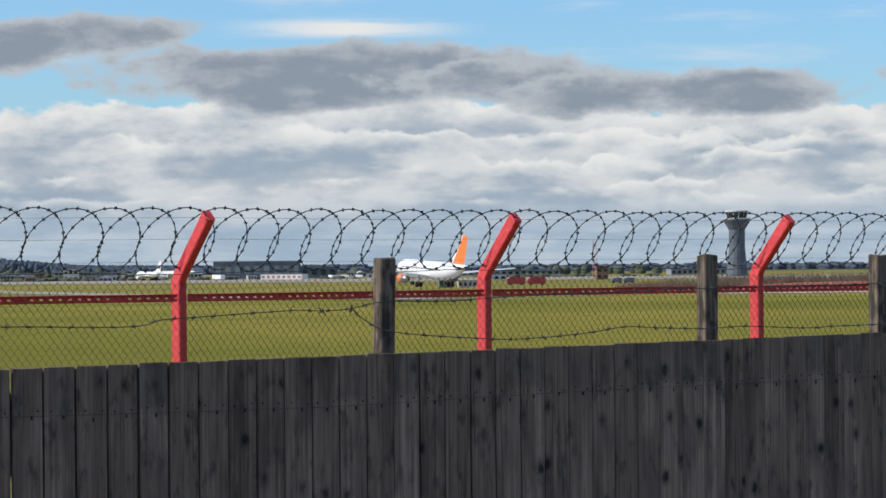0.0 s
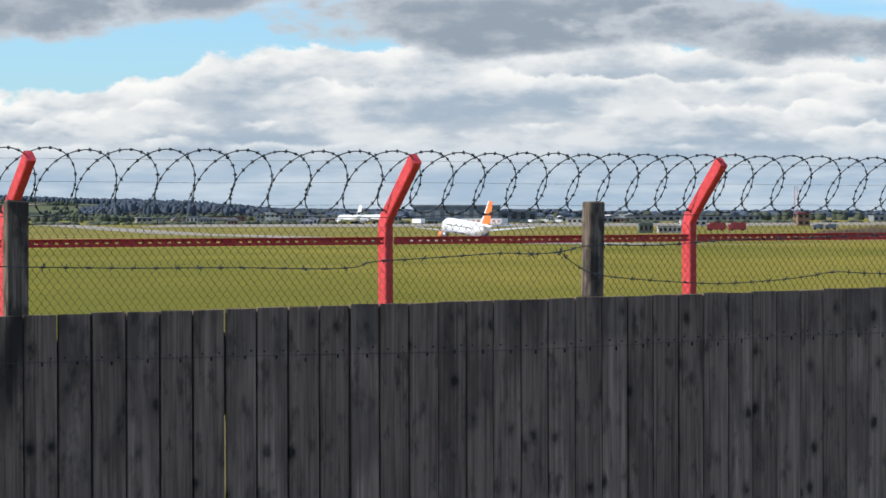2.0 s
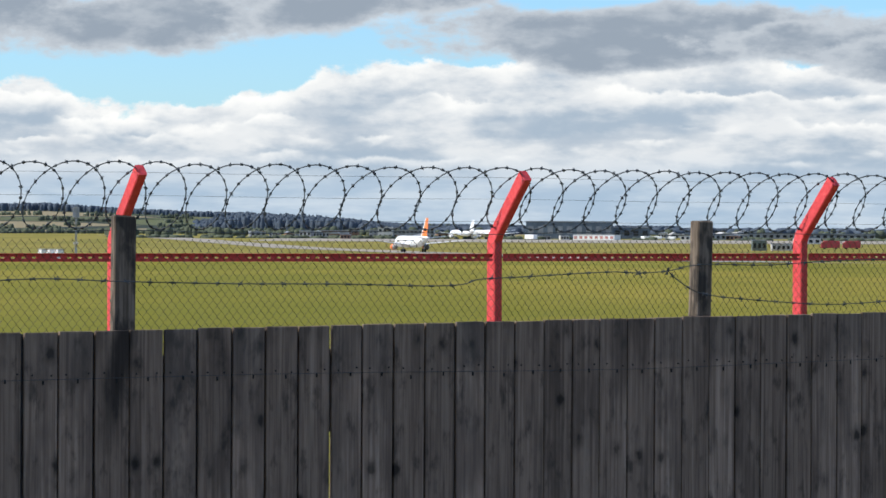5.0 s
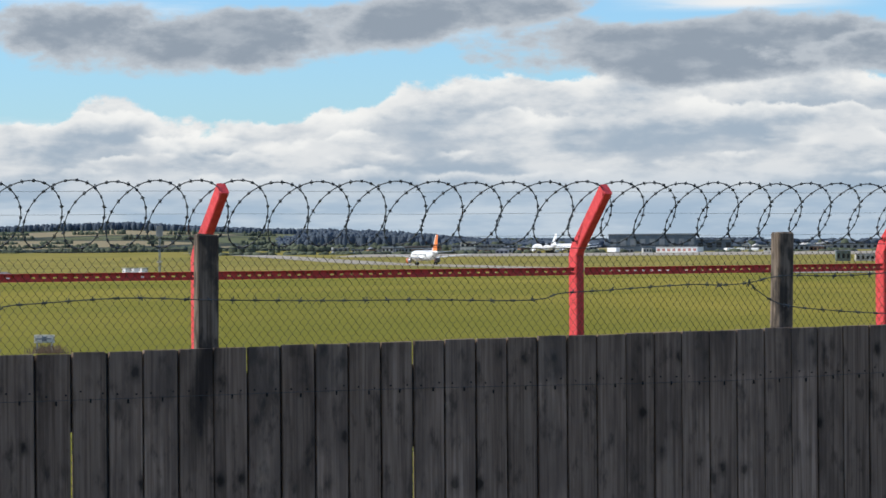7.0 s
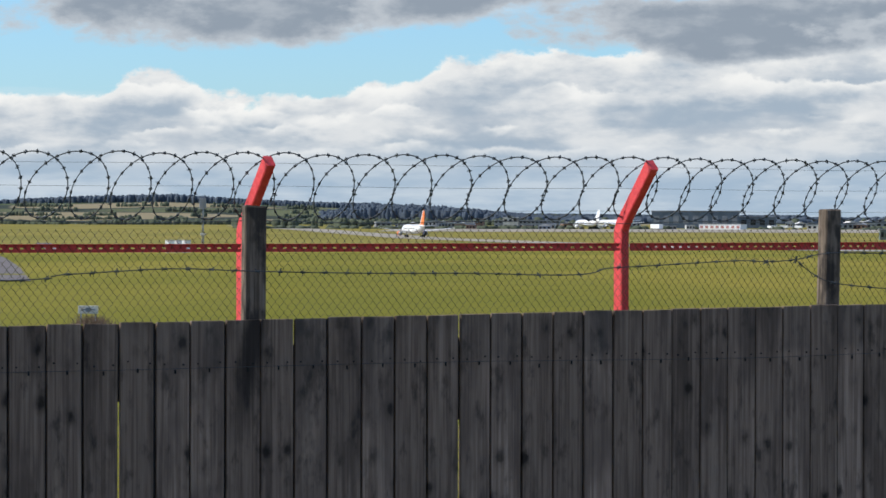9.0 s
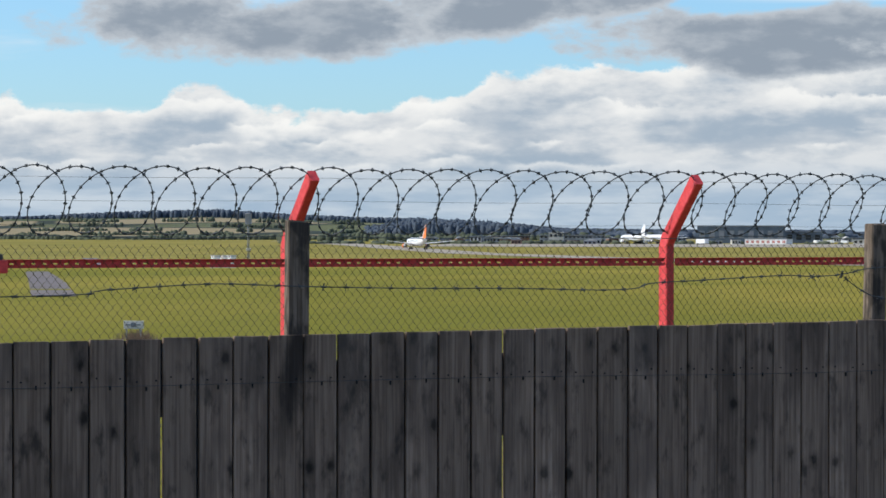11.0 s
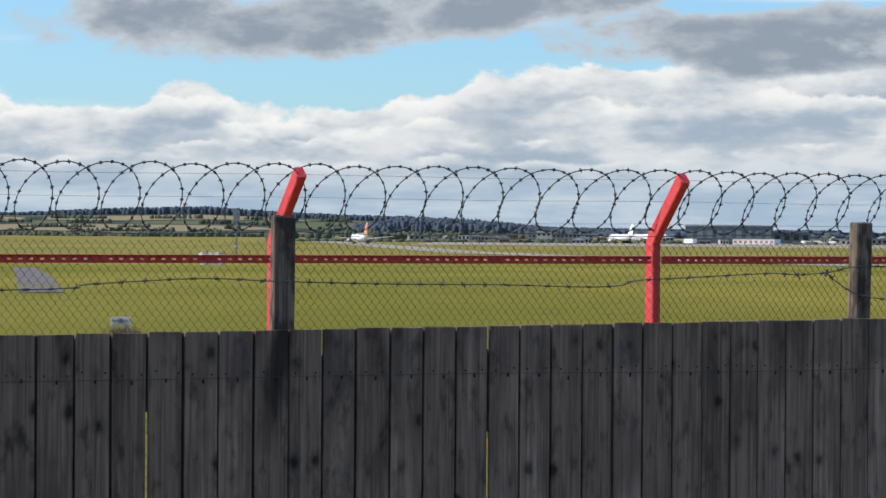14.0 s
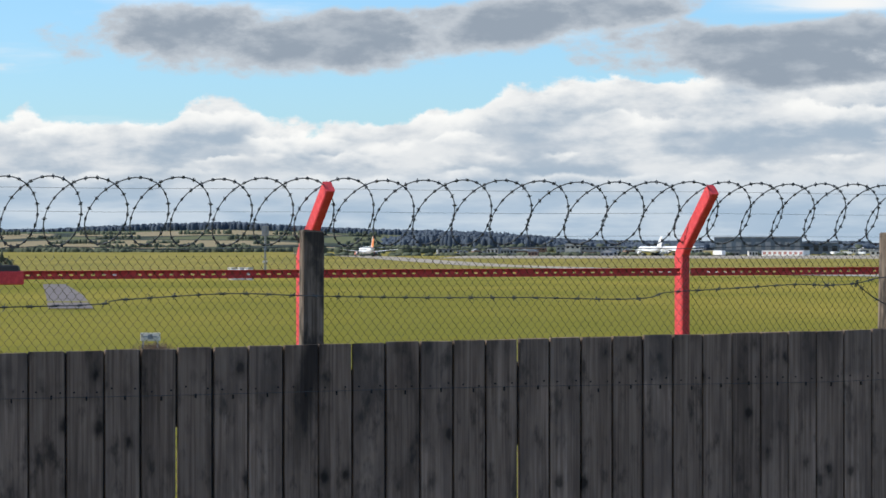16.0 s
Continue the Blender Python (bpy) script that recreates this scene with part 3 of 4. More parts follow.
def red_post_mesh():
    w = 0.085
    h = w / 2
    up = Vector((0, 0, 1))
    lean = Vector((0, -ARM_OUT, ARM_UP)).normalized()
    cross = Vector((0, lean.z, -lean.y))
    path = [(Vector((0, 0, -0.02)), Vector((0, 1, 0))), (Vector((0, 0, KINK - 0.03)), Vector((0, 1, 0))),
            (Vector((0, -ARM_OUT * 0.06, KINK + ARM_UP * 0.06)), (Vector((0, 1, 0)) + cross).normalized() * 1.06),
            (Vector((0, -ARM_OUT, KINK + ARM_UP)), cross)]
    loops = []
    for i, (c, y) in enumerate(path):
        b = 0.18
        kx, ky = (0.86, 1.32) if i < 2 else (0.80, 1.22)
        prof = [(-1, -1 + b), (-1 + b, -1), (1 - b, -1), (1, -1 + b), (1, 1 - b), (1 - b, 1), (-1 + b, 1), (-1, 1 - b)]
        loops.append([c + Vector((1, 0, 0)) * (h * kx * px) + y * (h * ky * py) for px, py in prof])
    return finish(rings(bmesh.new(), loops))


def security_fence():
    fence = thing("security_fence", "red-painted cranked post fence with chain link and barbed coil", "fence")
    me = data_of("post", red_post_mesh(), RED)
    for i, f in enumerate(FEET):
        ob = new("post", me)
        ob.parent = fence
        ob.matrix_basis = Matrix.Translation(f) @ Matrix.Rotation(radians(33), 4, "Z")
        tagged(ob, "cranked concrete post painted bright red")
    rnd = random.Random(9)
    for a, b in zip(FEET, FEET[1:]):
        d = b - a
        L, turn = d.length, math.atan2(d.y, d.x)
        # slotted angle rail: two flanges with webs between the slots
        bm = bmesh.new()
        ln = L - 0.09
        box(bm, L / 2, 0, 0.0170, ln, 0.005, 0.022)
        box(bm, L / 2, 0, -0.0170, ln, 0.005, 0.022)
        box(bm, L / 2, -0.018, 0.028, ln, 0.034, 0.004)
        x = 0.045
        k = 0
        while x < L - 0.06:
            solid = 0.048 if k % 9 else 0.15
            solid = min(solid, L - 0.045 - x)
            box(bm, x + solid / 2, 0, 0, solid, 0.005, 0.0125)
            x += solid + 0.028
            k += 1
        rail = part("rail", bm, RAIL, fence, "red slotted steel angle rail")
        rail.matrix_basis = Matrix.Translation(a + OUT * 0.05 + Vector((0, 0, 1.852))) @ Matrix.Rotation(turn, 4, "Z")
        # chain link: interlocked zigzag wires
        w, h = 0.062, 0.078
        verts, faces = [], []
        rows = 25
        n = int((L - 0.02) / (w / 2))
        for c in range(0, n + 1):
            for kind in (0,):
                x0 = 0.01 + c * w / 2
                pts = []
                for r in range(2 * rows + 1):
                    z = 0.03 + r * h / 2
                    xx = x0 + (w / 4 + 0.0015) * (1 if (r + c) % 2 else -1)
                    sag = 0.006 * noise.noise(Vector((xx * 2 + a.x, z * 2, 1.0)))
                    for dz in (-0.045 * h, 0.045 * h):
                        pts.append((xx + sag, 0.0026 * (1 if (r + c) % 2 else -1), z + dz))
                base = len(verts)
                rad = 0.0021
                for px, py, pz in pts:
                    verts += [(px - rad, py, pz), (px + rad * 0.6, py - rad, pz), (px + rad * 0.6, py + rad, pz)]
                for r in range(len(pts) - 1):
                    for q in range(3):
                        i0, i1 = base + 3 * r + q, base + 3 * r + (q + 1) % 3
                        faces.append((i0, i1, i1 + 3, i0 + 3))
        me2 = bpy.data.meshes.new("chain_link")
        me2.from_pydata(verts, [], faces)
        me2.materials.append(MESH)
        ob = new("chain_link", me2)
        ob.parent = fence
        ob.matrix_basis = Matrix.Translation(a + OUT * 0.062) @ Matrix.Rotation(turn, 4, "Z")
        tagged(ob, "dull galvanised diamond chain link", kind="stuff")
        # line wires on the arms
        for f in (0.90, 0.56, 0.20):
            off = OUT * (ARM_OUT * f + 0.02) + Vector((0, 0, KINK + ARM_UP * f + 0.03))
            mid = a.lerp(b, 0.5) + off - Vector((0, 0, 0.008))
            part("line_wire", tube([a + off, mid, b + off], 0.0012, 3), WIRE, fence)
    # barbed coil along the arms
    rnd = random.Random(21)
    pts, barb = [], bmesh.new()
    turns = PHASE
    for a, b in zip(FEET[0:], FEET[1:]):
        n = 10 * 40
        for k in range(n):
            t = k / n
            th = 2 * math.pi * (turns + 10 * t)
            wob = noise.noise(Vector((turns + 10 * t, 0.3, 0.0)))
            wob2 = noise.noise(Vector(((turns + 10 * t) * 0.7, 7.3, 0.0)))
            r = 0.230 + 0.012 * wob
            axis = a.lerp(b, t + 0.004 * wob2) + OUT * (0.23) + Vector((0, 0, 2.283 + 0.012 * wob2))
            c, s = math.cos(th), math.sin(th)
            pts.append(axis + OUT * (-0.11 * c + 0.15 * s) + ALONG * ((0.022 * wob - 0.165) * c) + Vector((0, 0, r * s)))
        turns += 10
    coil = part("barbed_coil", tube(pts, 0.0042, 4), WIRE, fence, "coil of dark barbed concertina wire")
    for i in range(3, len(pts) - 3, 2):
        c, d = pts[i], (pts[i + 1] - pts[i - 1]).normalized()
        side = d.cross(Vector((0.3, 0.2, 1))).normalized()
        w = (side * rnd.uniform(-1, 1) + d.cross(side) * rnd.uniform(-1, 1)).normalized()
        tube([c - w * 0.017 - d * 0.004, c + w * 0.017 + d * 0.004], 0.0034, 3, barb)
        tube([c - d * 0.010, c + d * 0.010], 0.0094, 4, barb)
    tagged(part("coil_barbing", barb, WIRE, fence), "small barbs round the coil", kind="stuff")
    # cut ends of the coil lying along its foot
    part("foot_wire", tube([p + OUT * 0.2 + Vector((0, 0, 2.035 + 0.012 * math.sin(i * 1.7))) for i, p in enumerate(dense(FEET, 6))], 0.0028, 4), WIRE, fence)
    # sheet-steel box clamped over the rail
    bm = boxes((0, 0, 0, 0.44, 0.05, 0.09), bevel=0.006)
    ob = part("rail_box", bm, RAIL, fence, "red steel box clamped over the rail")
    ob.matrix_basis = Matrix.Translation(Vector((-4.86, 18.43, 1.835)) + OUT * 0.09) @ Matrix.Rotation(radians(28.5), 4, "Z")
    bm = boxes((0, 0, 0, 0.40, 0.03, 0.05), bevel=0.008)
    ob = part("rail_lid", bm, DARKPLASTIC, fence, "dark cover on the steel box")
    ob.matrix_basis = Matrix.Translation(Vector((-4.87, 18.425, 1.897)) + OUT * 0.09) @ Matrix.Rotation(radians(28.5), 4, "Z")


# ---- airliner ----
def airliner(name, label, livery, at):
    """A twin-engined airliner, nose along +y, wheels at z = 0."""
    plane = thing(name, label, "airliner", at)
    n = 24
    prof = [(18.8, 0.05, 2.95), (18.5, 0.55, 3.0), (17.7, 1.15, 3.2), (16.5, 1.65, 3.45), (14.8, 1.95, 3.62), (12, 1.98, 3.65), (-6, 1.98, 3.65), (-10, 1.75, 3.88), (-14, 1.15, 4.4), (-17, 0.55, 4.9), (-18.7, 0.18, 5.15)]
    loops = [[(r * math.cos(2 * math.pi * k / n), y, z + r * 1.03 * math.sin(2 * math.pi * k / n)) for k in range(n)] for y, r, z in prof]
    body = part("fuselage", finish(rings(bmesh.new(), loops)), WHITE, plane, smooth=True)

    def foil(rows, mat, nm, label=""):
        lp = []
        for x, y, z, chord, thick, vertical in rows:
            pts = []
            for fx, fy in ((0.5, 0), (0.32, 0.8), (0.05, 1.0), (-0.25, 0.55), (-0.5, 0.05), (-0.25, -0.3), (0.05, -0.6), (0.32, -0.55)):
                dy, dt = fx * chord, fy * thick / 2
                pts.append((x + dt, y + dy, z) if vertical else (x, y + dy, z + dt))
            lp.append(pts)
        return part(nm, finish(rings(bmesh.new(), lp)), mat, plane, label)

    for sx in (-1, 1):
        foil([(sx * 1.2, 1.8, 2.5, 7.6, 1.0, 0), (sx * 6.2, -0.6, 3.0, 4.2, 0.55, 0), (sx * 17.0, -6.2, 4.2, 1.5, 0.2, 0)], GREYWING, "wing", "long pale grey swept wing")
        foil([(sx * 0.5, -15.3, 4.9, 3.8, 0.4, 0), (sx * 6.2, -18.3, 5.5, 1.5, 0.18, 0)], GREYWING, "tailplane")
        lp = []
        for y, r in ((4.6, 0.92), (4.9, 1.0), (3.6, 1.1), (2.3, 1.04)):
            lp.append([(sx * 5.75 + r * math.cos(2 * math.pi * k / 18), y, 1.75 + r * math.sin(2 * math.pi * k / 18)) for k in range(18)])
        eng = part("engine", finish(rings(bmesh.new(), lp)), livery, plane, smooth=True)
        lp = [[(sx * 5.75 + r * math.cos(2 * math.pi * k / 18), y, 1.75 + r * math.sin(2 * math.pi * k / 18)) for k in range(18)] for y, r in ((2.32, 1.02), (1.4, 0.86), (0.3, 0.52))]
        part("exhaust", finish(rings(bmesh.new(), lp)), STEEL, eng, "dark metal exhaust cone", smooth=True)
        part("pylon", boxes((sx * 5.75, 1.6, 2.72, 0.3, 3.2, 0.6), bevel=0.05), WHITE, plane)
        leg = part("main_leg", cyl(bmesh.new(), sx * 3.8, -1.2, 0.5, 2.6, 0.14), STEEL, plane)
        for ox in (-0.46, 0.46):
            bm = cyl(bmesh.new(), 0, 0, -0.2, 0.2, 0.58, n=18)
            bmesh.ops.transform(bm, matrix=Matrix.Translation((sx * 3.8 + ox, -1.2, 0.58)) @ Matrix.Rotation(radians(90), 4, "Y"), verts=bm.verts)
            part("tyre", bm, RUBBER, leg)
    nose = part("nose_leg", cyl(bmesh.new(), 0, 11.4, 0.4, 2.2, 0.10), STEEL, plane)
    for ox in (-0.25, 0.25):
        bm = cyl(bmesh.new(), 0, 0, -0.11, 0.11, 0.38, n=16)
        bmesh.ops.transform(bm, matrix=Matrix.Translation((ox, 11.4, 0.38)) @ Matrix.Rotation(radians(90), 4, "Y"), verts=bm.verts)
        part("tyre", bm, RUBBER, nose)
    foil([(0, -13.0, 5.2, 7.4, 0.8, 1), (0, -15.0, 8.2, 5.4, 0.5, 1), (0, -17.0, 11.76, 3.2, 0.3, 1)], livery, "fin", "tall tail fin in the airline colour")
    if livery is ORANGE:
        foil([(0, -10.9, 5.25, 2.9, 0.84, 1), (0, -13.45, 8.2, 2.4, 0.54, 1), (0, -16.2, 11.74, 1.7, 0.34, 1)], WHITE, "fin_stripe", "white leading edge of the fin")
    # cockpit glass and the row of cabin windows
    part("cockpit_glass", finish(rings(bmesh.new(), [[(r * math.cos(a), y, z + r * 1.03 * math.sin(a)) for a in [radians(d) for d in (25, 40, 55, 70, 90, 110, 125, 140, 155)]] for y, r, z in ((16.75, 1.60, 3.43), (17.55, 1.25, 3.24))], close=False)), GLASS, plane)
    for sx in (-1, 1):
        bm = bmesh.new()
        for k in range(34):
            box(bm, sx * 1.955, 12.5 - k * 0.62, 4.05, 0.05, 0.26, 0.36)
        tagged(part("cabin_windows", bm, GLASS, plane), kind="stuff")
    return plane


def landing_jet():
    return airliner("airliner", "white airliner with an orange tail fin rolling out after landing", ORANGE, pose(50, 620, -5, 0, 0, 19))


# ---- far side of the airfield ----
def house(name, label, category, x, y, w, d, h, wall, roof_mat=None, windows=(0, 0), turn=0.0, pitched=0.0, pane=None):
    z = ground_z(x, y) - 0.4
    ob = thing(name, label, category, pose(x, y, z, 0, 0, turn))
    part("wall", boxes((0, 0, h / 2, w, d, h), bevel=0.05), wall, ob)
    if pitched:
        bm = bmesh.new()
        rings(bm, [[(-w / 2 - 0.3, yy, h), (w / 2 + 0.3, yy, h), (0, yy, h + pitched)] for yy in (-d / 2 - 0.3, d / 2 + 0.3)])
        part("roof", finish(bm), roof_mat or DULL, ob)
    else:
        part("roof", boxes((0, 0, h + 0.04 * h, w + min(0.5, 0.08 * w), d + min(0.5, 0.08 * d), 0.08 * h), bevel=0.01), roof_mat or DULL, ob)
    nx, nz = windows
    if nx:
        me = data_of("window", boxes((0, 0, 0, w / nx * 0.55, 0.12, h / nz * 0.45)), pane or GLASS)
        for i in range(nx):
            for j in range(nz):
                win = new("window", me)
                win.parent = ob
                win.location = (-w / 2 + (i + 0.5) * w / nx, -d / 2 - 0.03, (j + 0.55) * h / nz)
    return ob


def control_tower():
    x, y = 302.3, 1600.0
    z = ground_z(x, y) + 1.2
    ob = thing("control_tower", "dark grey airport control tower flaring to a glazed cab", "control tower", pose(x, y, z - 1.5))
    n = 16

    def lathe(rows, nm, mat, label=""):
        return part(nm, finish(rings(bmesh.new(), [[(r * math.cos(2 * math.pi * (k + 0.5) / n), r * math.sin(2 * math.pi * (k + 0.5) / n), zz) for k in range(n)] for zz, r in rows])), mat, ob, label)

    lathe([(0, 6.4), (8, 5.4), (18, 4.6), (27.2, 4.7)], "shaft", TOWERGREY)
    lathe([(27.2, 4.7), (29.7, 6.2), (32.2, 7.8), (33.6, 8.0), (33.8, 7.4)], "cab_base", TOWERGREY)
    lathe([(33.2, 8.05), (34.0, 8.1), (34.0, 7.3)], "gallery_rim", PALECLAD, "pale rim of the tower gallery")
    lathe([(33.8, 5.6), (37.4, 6.3)], "cab_glass", GLASS)
    lathe([(37.4, 6.6), (38.1, 6.7), (38.5, 5.8)], "cab_roof", PALECLAD)
    for k in range(12):
        a = 2 * math.pi * k / 12
        part("mullion", tube([(5.65 * math.cos(a), 5.65 * math.sin(a), 33.8), (6.35 * math.cos(a), 6.35 * math.sin(a), 37.4)], 0.12, 4), PALECLAD, ob)
    part("aerial", cyl(bmesh.new(), 1.5, 0, 38.3, 41.0, 0.08, 0.04, 6), STEEL, ob)


def lattice_mast(name, label, x, y, h, mat, head=False, wide=0.35):
    z = ground_z(x, y)
    ob = thing(name, label, "mast", pose(x, y, z))
    bm = bmesh.new()
    r = wide if not head else 0.18
    for sx, sy in ((-1, -1), (1, -1), (1, 1), (-1, 1)):
        tube([(sx * r, sy * r, 0), (sx * r * 0.6, sy * r * 0.6, h)], 0.07, 4, bm)
    steps = int(h / 1.2)
    for k in range(steps):
        z0, z1 = h * k / steps, h * (k + 1) / steps
        q0, q1 = r * (1 - 0.4 * k / steps), r * (1 - 0.4 * (k + 1) / steps)
        tube([(-q0, -q0, z0), (q1, -q1, z1)], 0.04, 3, bm)
        tube([(q0, q0, z0), (-q1, q1, z1)], 0.04, 3, bm)
        tube([(-q0, q0, z0), (-q1, -q1, z1)], 0.04, 3, bm)
    part("lattice", bm, mat, ob)
    if head:
        part("panel", boxes((0, 0, h - 1.1, 1.5, 0.3, 2.4), bevel=0.05), DULL, ob)
        part("lamp_box", boxes((0, -0.1, h * 0.30, 1.1, 0.5, 0.5), bevel=0.05), PALECLAD, ob)
    return ob


def scrub(name, label, mat, spots, category="hedge", seed=1, lumps=26):
    """Uneven clumps of foliage: many small tilted leaf tufts round each spot (x, y, width, height)."""
    rnd = random.Random(seed)
    verts, faces = [], []
    for x, y, w, h in spots:
        z0 = ground_z(x, y)
        for k in range(lumps):
            a = rnd.uniform(0, 2 * math.pi)
            q = math.sqrt(rnd.random())
            cx, cy = x + math.cos(a) * q * w / 2, y + math.sin(a) * q * w / 2
            lim = h * (0.45 + 0.55 * math.sqrt(max(0.0, 1 - q * q))) * rnd.uniform(0.75, 1.08)
            cz = z0 + rnd.uniform(0.05, 1.0) * lim
            s = rnd.uniform(0.10, 0.22) * max(h, w * 0.5)
            b = len(verts)
            pts = [Vector((rnd.gauss(0, 1), rnd.gauss(0, 1), rnd.gauss(0, 0.8))).normalized() * s * rnd.uniform(0.7, 1.2) for _ in range(4)]
            verts += [(cx + p.x, cy + p.y, max(z0 - 0.3, cz + p.z)) for p in pts]
            faces += [(b, b + 1, b + 2), (b, b + 2, b + 3), (b, b + 3, b + 1), (b + 1, b + 3, b + 2)]
    me = bpy.data.meshes.new(name)
    me.from_pydata(verts, [], faces)
    me.materials.append(mat)
    return tagged(new(name, me), label, category, kind="stuff")


def lumps(name, label, mat, spots, category, seed):
    """Close-set rounded crowns with uneven outlines: one low dome a spot (x, y, width, height)."""
    rnd = random.Random(seed)
    verts, faces = [], []
    for x, y, w, h in spots:
        z0 = ground_z(x, y) - 1.0
        b = len(verts)
        n = 7
        for f, q in ((0.0, 0.8), (0.45, 1.0), (0.8, 0.66)):
            for k in range(n):
                a = 2 * math.pi * k / n
                r = w / 2 * q * rnd.uniform(0.75, 1.2)
                verts.append((x + r * math.cos(a), y + r * math.sin(a), z0 + (h + 1) * f * rnd.uniform(0.86, 1.14)))
        verts.append((x, y, z0 + (h + 1) * rnd.uniform(0.84, 0.98)))
        for row in (0, 1):
            for k in range(n):
                i0, i1 = b + row * n + k, b + row * n + (k + 1) % n
                faces.append((i0, i1, i1 + n, i0 + n))
        for k in range(n):
            faces.append((b + 2 * n + k, b + 2 * n + (k + 1) % n, b + 3 * n))
    me = bpy.data.meshes.new(name)
    me.from_pydata(verts, [], faces)
    me.materials.append(mat)
    me.polygons.foreach_set("use_smooth", [True] * len(me.polygons))
    return tagged(new(name, me), label, category, kind="stuff")


def distance():
    rnd = random.Random(5)
    # wooded ridge, nearer woods and hedgerows
    spots = []
    for row in range(6):
        y0 = 3780 + row * 60
        for k in range(420):
            u = -0.31 + 0.00087 * k + rnd.uniform(-0.0006, 0.0006)
            h = float(np.interp(u, [-0.31, -0.24, -0.225, -0.20, -0.17, -0.15, -0.12, -0.10, -0.05], [5, 5, 8, 11, 12, 9, 8, 10, 6]))
            if rnd.random() < 0.9:
                spots.append((u * y0, y0 + rnd.uniform(-25, 25), rnd.uniform(5, 9), h * rnd.uniform(0.72, 1.08)))
    lumps("far_woodland", "dark woodland along a far ridge, tinted blue for haze", HAZEWOODS, spots, "woodland", 3)
    spots = []
    for row in range(8):
        y0 = 2750 + row * 60
        for k in range(210):
            u = -0.118 + 0.00069 * k + rnd.uniform(-0.0006, 0.0006)
            h = float(np.interp(u, [-0.118, -0.11, -0.10, -0.075, -0.06, -0.05, -0.03, 0.03], [4, 9, 15, 14, 11, 7, 6, 5]))
            if rnd.random() < 0.92:
                spots.append((u * y0, y0 + rnd.uniform(-25, 25), rnd.uniform(4, 8), h * rnd.uniform(0.7, 1.06)))
    lumps("near_woodland", "dark woodland on the slope behind the airport", HAZEWOODS, spots, "woodland", 4)
    spots = []
    for line, (y0, h0) in enumerate(((2180, 3.4), (2230, 2.6), (2420, 3.0), (2620, 3.6), (2850, 4.0), (3100, 4.5), (3400, 5.0))):
        for k in range(300):
            u = -0.31 + 0.00095 * k + rnd.uniform(-0.0004, 0.0004)
            gap = noise.noise(Vector((u * 60, line * 3.1, 0.0)))
            if gap > (-0.35 if line == 0 else 0.02):
                y = y0 + 40 * math.sin(u * 40 + line) + rnd.uniform(-6, 6)
                spots.append((u * y, y, rnd.uniform(3, 7), h0 * rnd.uniform(0.5, 1.5)))
    lumps("hedgerow", "dark hedgerows between pale fields", SHRUB, spots, "hedge", 6)
    spots = [(rnd.uniform(-0.03, 0.34) * 2600, 2600 + rnd.uniform(-100, 200), rnd.uniform(8, 16), rnd.uniform(4, 7.5)) for k in range(900)]
    lumps("far_treeline", "low dark tree line beyond the terminal", HAZEWOODS, spots, "woodland", 8)
    spots = []
    for k in range(700):
        u = rnd.uniform(0.146, 0.268)
        y = rnd.uniform(818, 846)
        spots.append((u * y, y, rnd.uniform(2.2, 4.0), rnd.uniform(4.6, 6.6) * float(np.interp(u, [0.146, 0.185, 0.268], [0.55, 0.95, 1.10]))))
    verts, faces = [], []
    for x, y, w, h in spots:
        z0 = ground_z(x, y) - 0.2
        for k in range(22):
            bx, by = x + rnd.uniform(-w, w) * 0.6, y + rnd.uniform(-1, 1)
            tip = (bx + rnd.uniform(-0.5, 0.5), by + rnd.uniform(-0.4, 0.4), z0 + h * rnd.uniform(0.45, 1.05))
            r = rnd.uniform(0.06, 0.14)
            b = len(verts)
            verts += [(bx - r, by, z0), (bx + r, by - r, z0), (bx + r, by + r, z0), tip]
            faces += [(b, b + 1, b + 3), (b + 1, b + 2, b + 3), (b + 2, b, b + 3)]
    me = bpy.data.meshes.new("brown_thicket")
    me.from_pydata(verts, [], faces)
    me.materials.append(BROWN)
    tagged(new("brown_thicket", me), "brown leafless thicket of upright twigs beside the taxiway", "thicket", kind="stuff")
    bm = bmesh.new()
    rings(bm, [[(u * 800, 792, ground_z(0, 792) - 0.1), (u * 800, 799, ground_z(0, 799) + 1.3 * q), (u * 800, 806, ground_z(0, 806) + q), (u * 800, 812, ground_z(0, 812) - 0.1)] for u, q in ((0.15, 0.2), (0.17, 0.9), (0.19, 1.6), (0.21, 2.1), (0.24, 2.4), (0.29, 2.4))], close=False, caps=False)
    tagged(part("soil_bank", finish(bm), SOIL), "low bank of bare reddish soil", "bank")
    spots = []
    for k in range(420):
        u = rnd.uniform(-0.150, 0.16)
        y = rnd.choice((1700, 1715, 1960)) + rnd.uniform(-8, 8)
        dense_here = float(np.interp(u, [-0.15, -0.05, -0.03, 0.06, 0.08, 0.16], [1.0, 0.9, 0.25, 0.25, 0.7, 0.6]))
        if rnd.random() < dense_here:
            spots.append((u * y, y, rnd.uniform(4, 9), rnd.uniform(1.2, 2.6) if y < 1900 else rnd.uniform(4, 8)))
    lumps("apron_shrubs", "dark shrubs and small trees among the airport buildings", SHRUB, spots, "shrubs", 15)
    # terminal, hangars and sheds
    house("hangar", "long dark blue-grey hangar", "hangar", 28, 1815, 56, 30, 10.9, CLAD, DULL, (9, 1), pane=DULL)
    house("hangar", "dark grey hangar with flat roof", "hangar", 66, 1850, 30, 30, 7.5, CLAD, DULL, (5, 1))
